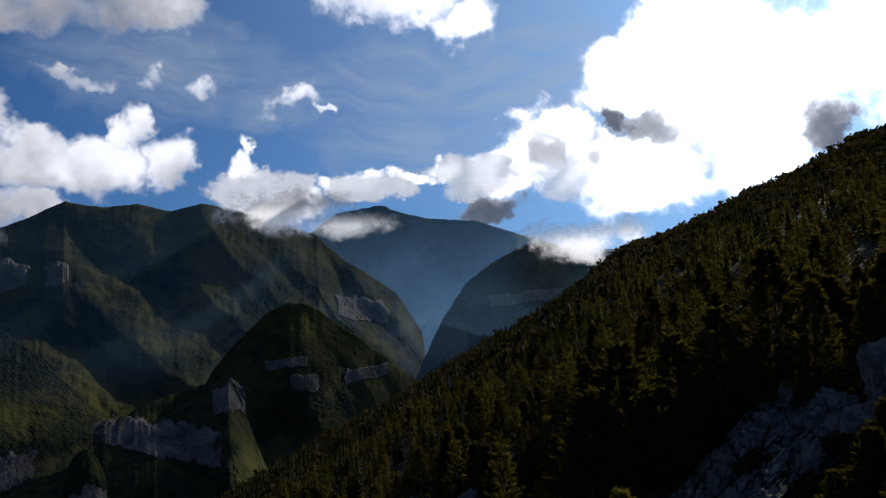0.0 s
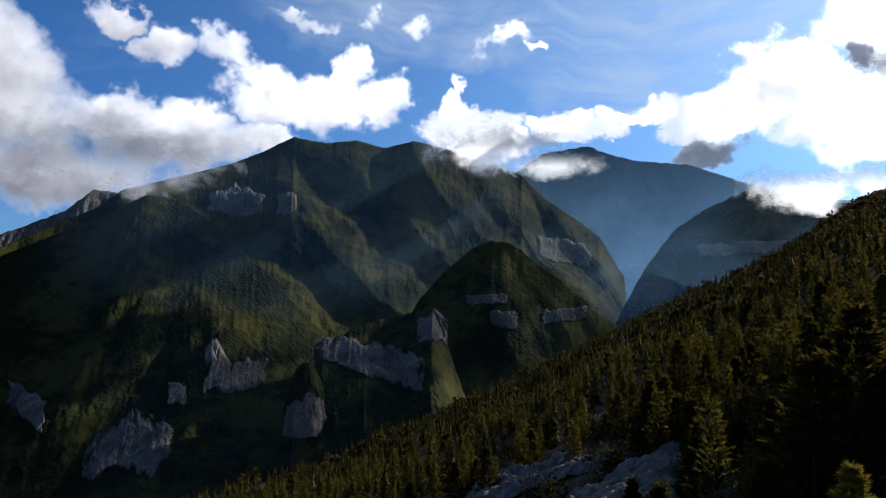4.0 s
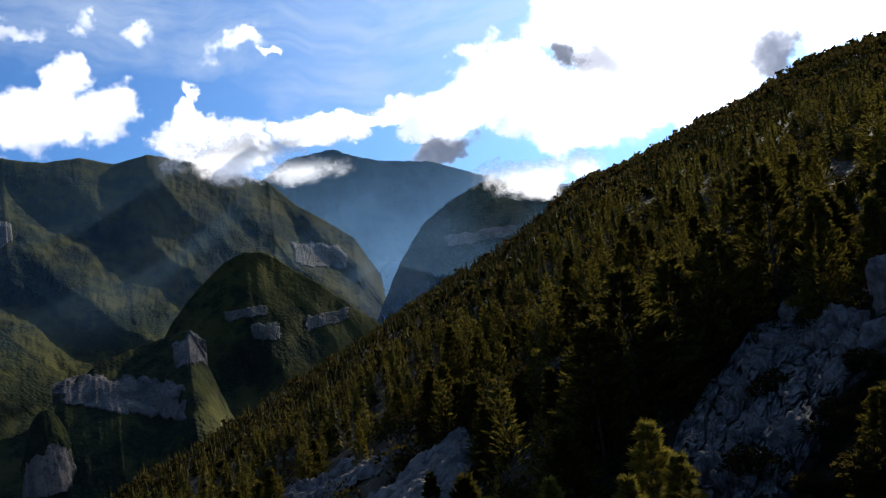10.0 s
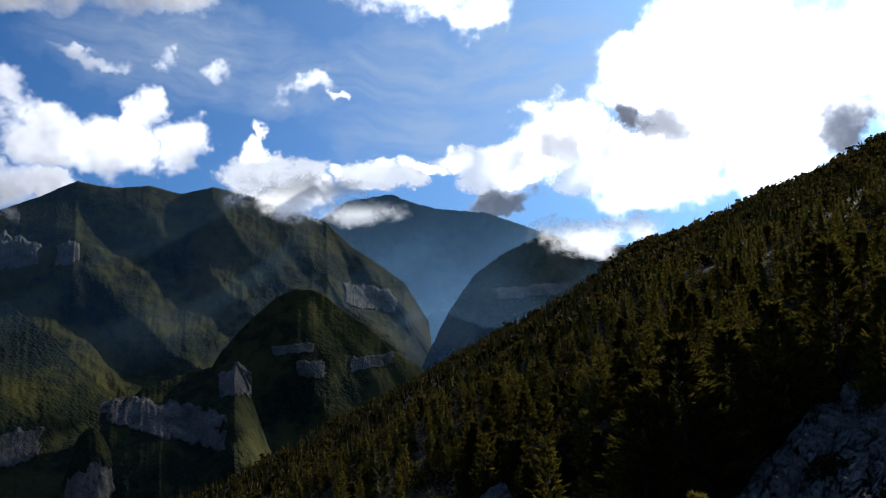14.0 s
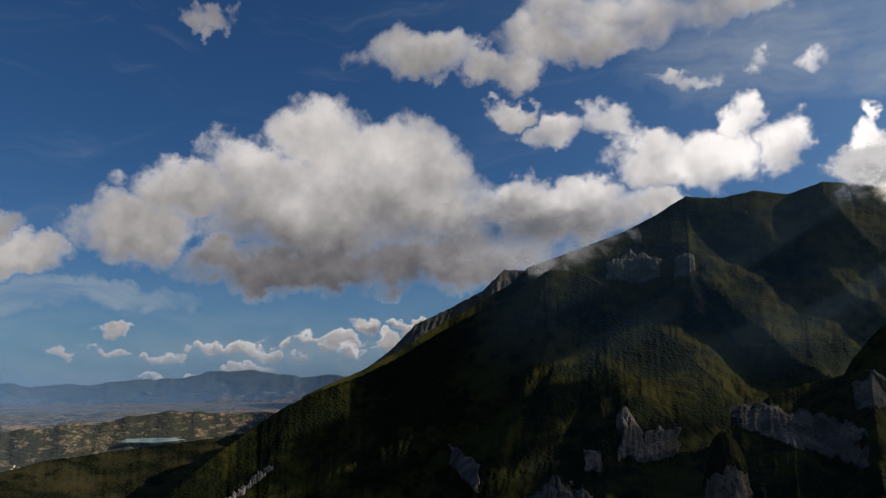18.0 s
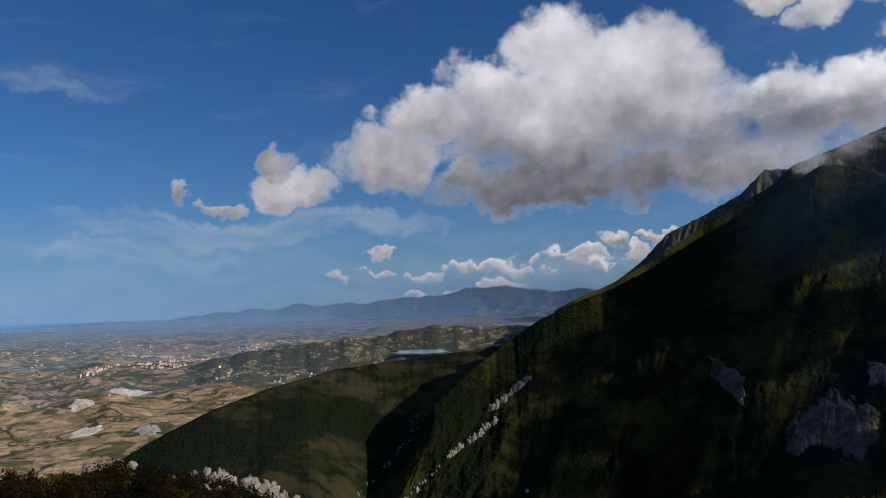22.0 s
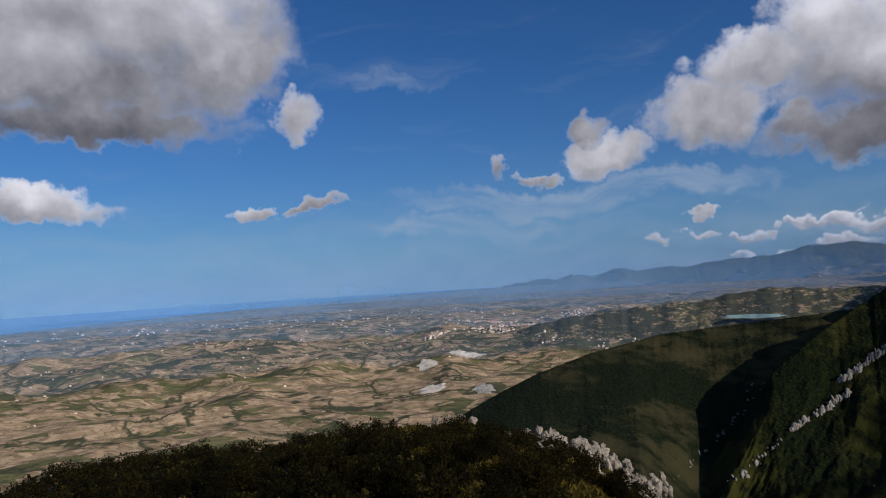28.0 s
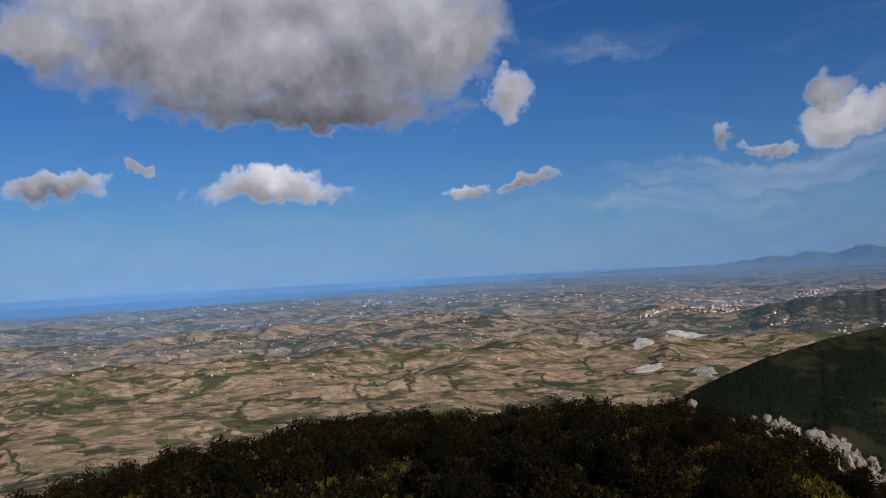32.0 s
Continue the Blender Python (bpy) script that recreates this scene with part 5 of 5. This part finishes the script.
cliff("small grey crag beside a gully", "massif", 27.2, 28.8, "27.2,8.9 28,9.3 28.8,8.6", "27.2,7.9 28.8,7.5", 23, 14.0, ridge_mat, 0.5)
cliff("faint pale cliff band on a dark hump", "gorge_hump", -9.5, -3.0, "-9.5,5.6 -3,5.4", "-9.5,5.1 -3,4.7", 25, 12.0, material=ridge_mat)
cliff("pale rock face low in the dark gorge", "shoulder", 43.6, 46.0, "43.6,-6.4 46,-4.6", "43.6,-8.4 46,-6.0", 27, 8.0, rib=0.6)


def pillar():
    """The free-standing limestone tower at the mouth of the gorge."""
    az, el = 26.1, -8.4
    r = float(on_side("ledge", np.array(az), np.array(-7.6))) - 70
    base = Vector(spot(az, el, r))
    root = new("rock_pillar")
    root.location = base
    wide, tall_ = r * math.tan(radians(1.45)), r * math.tan(radians(5.2))
    ring, rows = 64, 60
    q, t = np.meshgrid(np.linspace(0, 2 * np.pi, ring, endpoint=False), np.linspace(0, 1, rows))
    prof = np.clip(1 - t ** 3.2, 0, 1) ** 0.5 * (1 - 0.25 * t)
    k = wide * prof * (1 + 0.22 * ridged(np.cos(q) * 2.2, np.sin(q) * 2.2 + t * 0.8, 3, 5) + 0.12 * fbm(np.cos(q) * 4 + t * 5, np.sin(q) * 4, 4, 8))
    up = t * tall_ + wide * 0.10 * fbm(np.cos(q) * 3, np.sin(q) * 3 + t * 2, 3, 9)
    v = np.stack([np.cos(q) * k, np.sin(q) * k, up - tall_ * 0.1], -1).reshape(-1, 3)
    mesh_object("tower", v, grid_faces(rows, ring, True), crag_mat, root)
    lead = t + 0.20 * np.cos(q - 2.4) + 0.16 * fbm(np.cos(q) * 3, np.sin(q) * 3 + t * 3, 3, 12)
    cap = k * np.where(lead > 0.34, 1.06 + 0.05 * fbm(np.cos(q) * 9, np.sin(q) * 9 + t * 14, 3, 4), 0.90)
    m = t[:, 0] > 0.2
    vc = np.stack([np.cos(q) * cap, np.sin(q) * cap, up - tall_ * 0.1 + 2.5], -1)[m].reshape(-1, 3)
    mesh_object("wooded_top", vc, grid_faces(int(m.sum()), ring, True), forest_mat, root)
    tagged(root, "free-standing pale limestone pillar with a wooded top", "rock")


pillar()


# ---------------------------------------------------------------- on the plain
def on_plain(az, el, over=6.0):
    az, el = np.asarray(az, float), np.asarray(el, float)
    d = PLAIN / np.tan(np.radians(-el))
    x, y = -np.sin(np.radians(az)) * d, np.cos(np.radians(az)) * d
    z = -PLAIN + hills_true(x, y, d) + over
    k = drawn(d) / d
    return np.stack([x * k, y * k, z * k], -1)


def patch(name, label, category, az, el, wide, high, material, seed, over=7.0, kind=""):
    u, v = np.meshgrid(np.linspace(0, 2 * np.pi, 48, endpoint=False), np.linspace(0, 1, 8))
    k = v * (1 + 0.55 * fbm(np.cos(u) * 1.6, np.sin(u) * 1.3, 4, seed))
    p = on_plain(az + np.cos(u) * k * wide, el + np.sin(u) * k * high, over)
    p[..., 2] -= 3.0 * (v > 0.95)
    ob = mesh_object(name, p.reshape(-1, 3), grid_faces(8, 48, True), material)
    return tagged(ob, label, category, kind=kind)


chalk_mat = limestone("quarry_stone", (0.66, 0.60, 0.52), (0.45, 0.40, 0.34), (0.28, 0.25, 0.20), 0.05, 0.8)
gravel_mat = limestone("quarry_gravel", (0.34, 0.32, 0.30), (0.24, 0.23, 0.22), (0.18, 0.17, 0.14), 0.03, 0.8)
lake_mat = water_material("reservoir_water", (0.17, 0.25, 0.25), 0.4)
patch("quarry", "white limestone quarry cut into the hill", "quarry", 91.5, -7.55, 0.8, 0.22, chalk_mat, 3)
patch("quarry_floor", "bright white quarry floor", "quarry", 91.4, -9.25, 1.1, 0.18, chalk_mat, 5)
patch("gravel_pit", "grey gravel pit beside the quarry", "quarry", 87.3, -9.5, 0.85, 0.24, gravel_mat, 7)
patch("quarry_terrace", "pale quarry terrace along the hill", "quarry", 88.6, -6.75, 1.3, 0.12, chalk_mat, 9)


def reservoir():
    u, v = np.meshgrid(np.linspace(0, 2 * np.pi, 48, endpoint=False), np.linspace(0, 1, 8))
    k = v * (1 + 0.35 * fbm(np.cos(u) * 2.2, np.sin(u) * 1.5, 3, 11))
    az, el = 67.4 + np.cos(u) * k * 2.1, -4.0 + np.sin(u) * k * 0.15 + 0.03 * np.cos(u) * k
    r = on_side("blue_hills", az, el) - 45
    ob = mesh_object("reservoir", polar(az, r, r * np.tan(np.radians(el))), grid_faces(8, 48, True), lake_mat)
    tagged(ob, "pale green reservoir between low hills", "lake", kind="structure")


reservoir()


def house_material(name, a, b):
    m, n, bsdf, place = surface(name, 0.8, 0.2)
    n.put(bsdf.inputs["Base Color"], n.mix(m.node_tree.nodes.new("ShaderNodeNewGeometry").outputs["Random Per Island"], a, b))
    return m


wall_mat = house_material("house_plaster", (0.45, 0.40, 0.33), (0.75, 0.70, 0.62))
roof_mat = house_material("roof_tiles", (0.30, 0.13, 0.07), (0.42, 0.22, 0.13))


def town(label, az, el, wide, high, count, seed, size=17.0):
    """A cluster of small gabled houses, too far off to count."""
    rng = np.random.default_rng(seed)
    wv, wf, rv, rf = [], [], [], []
    for i in range(count):
        p = on_plain(az + rng.normal(0, wide), el + rng.normal(0, high), 0.0)
        d = PLAIN / math.tan(radians(-el))
        k = float(drawn(np.array(d))) / d * size * rng.uniform(0.6, 1.6)
        a = rng.uniform(0, 3.14)
        X, Y = np.array([math.cos(a), math.sin(a), 0]) * k, np.array([-math.sin(a), math.cos(a), 0]) * k * 0.6
        Zu = np.array([0, 0, k * 0.7])
        base = [p + sx * X + sy * Y for sx, sy in ((-1, -1), (1, -1), (1, 1), (-1, 1))]
        b0, r0 = len(wv), len(rv)
        wv += [b - Zu for b in base] + [b + Zu for b in base] + [p - X + Zu * 1.7, p + X + Zu * 1.7]
        wf += [[b0 + j, b0 + (j + 1) % 4, b0 + 4 + (j + 1) % 4, b0 + 4 + j] for j in range(4)] + [[b0 + 4, b0 + 7, b0 + 8], [b0 + 5, b0 + 9, b0 + 6]]
        up = [b * 1.0 + Zu * 1.03 for b in base]
        rv += up + [p - X + Zu * 1.76, p + X + Zu * 1.76]
        rf += [[r0, r0 + 1, r0 + 5, r0 + 4], [r0 + 3, r0 + 4, r0 + 5, r0 + 2]]
    root = tagged(mesh_object("houses", wv, wf, wall_mat, smooth=False), label, "houses", kind="stuff")
    mesh_object("roofs", rv, rf, roof_mat, root, smooth=False)


town("pale houses of a hill village on a wooded spur", 73.9, -4.85, 0.55, 0.07, 70, 3, 15)
town("pale houses of a town in the river plain", 86.5, -4.7, 1.0, 0.12, 110, 5, 13)
town("pale sheds and houses along the valley", 84.0, -4.2, 1.1, 0.10, 80, 7, 15)
town("white sheds of a works in the valley", 91.3, -4.95, 0.8, 0.07, 90, 23, 15)
town("pale houses along a terrace above the river", 86.6, -3.9, 0.9, 0.05, 80, 25, 15)
town("small white hilltop village", 80.0, -3.6, 0.7, 0.05, 50, 9, 15)
town("scattered houses of a farming village", 82.0, -6.0, 1.6, 0.35, 60, 11, 11)
town("scattered farmhouses on the dry hills", 104.0, -4.6, 11.0, 1.2, 140, 13, 9)
town("distant pale town along the coast", 112.0, -2.7, 11.0, 0.3, 130, 15, 18)
town("scattered farmhouses among the fields", 122.0, -5.5, 9.0, 1.3, 110, 17, 8)
town("distant houses across the plain", 95.0, -3.2, 8.0, 0.6, 120, 19, 14)
town("a few roofs under the dark slope", 77.0, -6.9, 1.6, 0.3, 40, 21, 10)


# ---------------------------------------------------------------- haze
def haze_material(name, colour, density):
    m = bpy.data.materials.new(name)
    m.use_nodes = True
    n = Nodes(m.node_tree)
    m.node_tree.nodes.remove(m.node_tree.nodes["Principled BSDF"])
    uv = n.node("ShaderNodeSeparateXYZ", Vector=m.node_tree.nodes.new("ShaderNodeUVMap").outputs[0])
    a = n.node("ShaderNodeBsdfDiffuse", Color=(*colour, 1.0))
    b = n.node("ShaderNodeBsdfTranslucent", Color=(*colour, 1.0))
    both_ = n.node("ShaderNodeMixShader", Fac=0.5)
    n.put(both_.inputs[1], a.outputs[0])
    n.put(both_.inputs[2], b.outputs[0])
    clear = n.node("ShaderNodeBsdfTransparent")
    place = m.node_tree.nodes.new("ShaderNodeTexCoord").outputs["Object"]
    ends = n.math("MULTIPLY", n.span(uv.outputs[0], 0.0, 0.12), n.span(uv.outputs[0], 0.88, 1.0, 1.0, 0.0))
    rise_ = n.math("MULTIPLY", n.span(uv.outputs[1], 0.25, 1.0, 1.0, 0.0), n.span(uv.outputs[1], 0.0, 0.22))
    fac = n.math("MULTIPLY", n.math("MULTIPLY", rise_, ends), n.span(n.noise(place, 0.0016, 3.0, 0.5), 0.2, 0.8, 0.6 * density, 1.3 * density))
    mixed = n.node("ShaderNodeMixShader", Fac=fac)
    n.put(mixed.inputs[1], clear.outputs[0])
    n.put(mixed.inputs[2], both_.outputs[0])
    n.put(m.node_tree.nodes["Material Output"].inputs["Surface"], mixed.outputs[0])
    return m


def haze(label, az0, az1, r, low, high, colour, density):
    """A thin upright sheet that stands in for haze in the air: light passes through it and scatters in it."""
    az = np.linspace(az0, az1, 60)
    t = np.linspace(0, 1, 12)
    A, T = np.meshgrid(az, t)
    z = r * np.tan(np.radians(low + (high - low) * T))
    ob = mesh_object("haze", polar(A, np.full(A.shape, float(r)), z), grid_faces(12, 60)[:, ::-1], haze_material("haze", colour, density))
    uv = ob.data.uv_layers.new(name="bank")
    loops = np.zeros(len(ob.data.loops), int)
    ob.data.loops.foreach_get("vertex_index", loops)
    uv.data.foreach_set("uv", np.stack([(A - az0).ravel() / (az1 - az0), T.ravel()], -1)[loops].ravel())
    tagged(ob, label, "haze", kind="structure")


# the blue of hazy distance, put into the sheets' own colour
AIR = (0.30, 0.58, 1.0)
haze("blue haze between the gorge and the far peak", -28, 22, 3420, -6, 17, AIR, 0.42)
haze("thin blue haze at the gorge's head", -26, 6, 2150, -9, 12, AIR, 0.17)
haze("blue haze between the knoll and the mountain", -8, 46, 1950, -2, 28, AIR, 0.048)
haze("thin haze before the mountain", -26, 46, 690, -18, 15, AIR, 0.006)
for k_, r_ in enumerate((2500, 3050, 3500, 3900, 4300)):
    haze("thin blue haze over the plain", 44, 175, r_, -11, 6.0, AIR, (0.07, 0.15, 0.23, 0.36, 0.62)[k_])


def bank_material(name, tone, density, seed, span_, full):
    m = bpy.data.materials.new(name)
    m.use_nodes = True
    n = Nodes(m.node_tree)
    m.node_tree.nodes.remove(m.node_tree.nodes["Principled BSDF"])
    uv = m.node_tree.nodes.new("ShaderNodeUVMap").outputs[0]
    place = n.vec("MULTIPLY_ADD", uv, (span_[0], span_[1], 0.0), (seed * 331.0, 0.0, 0.0))
    q = n.vec("MULTIPLY_ADD", uv, (2.0, 2.0, 0.0), (-1.0, -1.0, 0.0))
    body = n.math("SUBTRACT", 1.0, n.vec("DOT_PRODUCT", q, q))
    puffs = n.noise(place, 0.34, 10.0, 0.60, 0.15)
    fac = n.span(n.math("MULTIPLY_ADD", n.math("SUBTRACT", puffs, 0.52), 3.2, body), 0.0, full, 0.0, density)
    shade = n.mix(n.span(n.noise(place, 0.5, 5.0, 0.5, 0.1), 0.32, 0.62), tuple(c * 0.88 for c in tone), tone)
    a = n.node("ShaderNodeBsdfDiffuse", Color=shade)
    b = n.node("ShaderNodeBsdfTranslucent", Color=shade)
    both_ = n.node("ShaderNodeMixShader", Fac=0.88)
    n.put(both_.inputs[1], a.outputs[0])
    n.put(both_.inputs[2], b.outputs[0])
    clear = n.node("ShaderNodeBsdfTransparent")
    mixed = n.node("ShaderNodeMixShader", Fac=fac)
    n.put(mixed.inputs[1], clear.outputs[0])
    n.put(mixed.inputs[2], both_.outputs[0])
    n.put(m.node_tree.nodes["Material Output"].inputs["Surface"], mixed.outputs[0])
    return m


def cloud_bank(label, az0, az1, r, low, high, tone, density, seed, flat_=False):
    """A thin bank of cloud that clings to a crest, bulging towards the valley, or a level layer at height r."""
    A, T = np.meshgrid(np.linspace(az0, az1, 160), np.linspace(0, 1, 50))
    E = low + (high - low) * T
    R = r / np.tan(np.radians(E)) if flat_ else r - 90 * np.sin(np.pi * T) + 0 * A
    ob = mesh_object("cloud_bank", polar(A, R, R * np.tan(np.radians(E))), grid_faces(50, 160)[:, ::-1], bank_material("cloud_bank", tone, density, seed, (az1 - az0, (high - low) * 1.3), 0.55 if flat_ else 1.1))
    uv = ob.data.uv_layers.new(name="bank")
    loops = np.zeros(len(ob.data.loops), int)
    ob.data.loops.foreach_get("vertex_index", loops)
    uv.data.foreach_set("uv", np.stack([(A - az0).ravel() / (az1 - az0), T.ravel()], -1)[loops].ravel())
    tagged(ob, label, "cloud", kind="structure")


for az_c, az_w, low_c, high_c, thick_c, up_c in ((13.6, 5.2, 12.6, 16.2, 0.95, 640), (5.4, 4.4, 13.2, 15.8, 0.9, 600), (-2.6, 4.6, 12.8, 17.0, 0.8, 620), (-10.6, 5.6, 12.0, 19.0, 0.66, 640), (-20.5, 6.4, 12.6, 21.0, 0.5, 600)):
    cloud_bank("ragged white cloud drifting before the peak", az_c - az_w, az_c + az_w, up_c, low_c, high_c, (0.95, 0.95, 0.97), thick_c, az_c * 0.37, True)
cloud_bank("white cloud clinging to the mountain's crest", 6.5, 18.0, 2300, 10.6, 15.2, (0.95, 0.95, 0.97), 0.95, 3)
cloud_bank("grey cloud cap lying on the mountain's shoulder", 31.0, 50.0, 2400, 7.4, 14.4, (0.8, 0.8, 0.84), 0.45, 5)
cloud_bank("small shreds of cloud below the far peak", 3.0, 10.5, 2700, 10.4, 13.2, (0.9, 0.92, 0.95), 0.6, 7)
cloud_bank("bright cloud spilling over the gorge's head", -17.0, -5.0, 2420, 7.2, 11.2, (0.9, 0.9, 0.93), 0.85, 9)
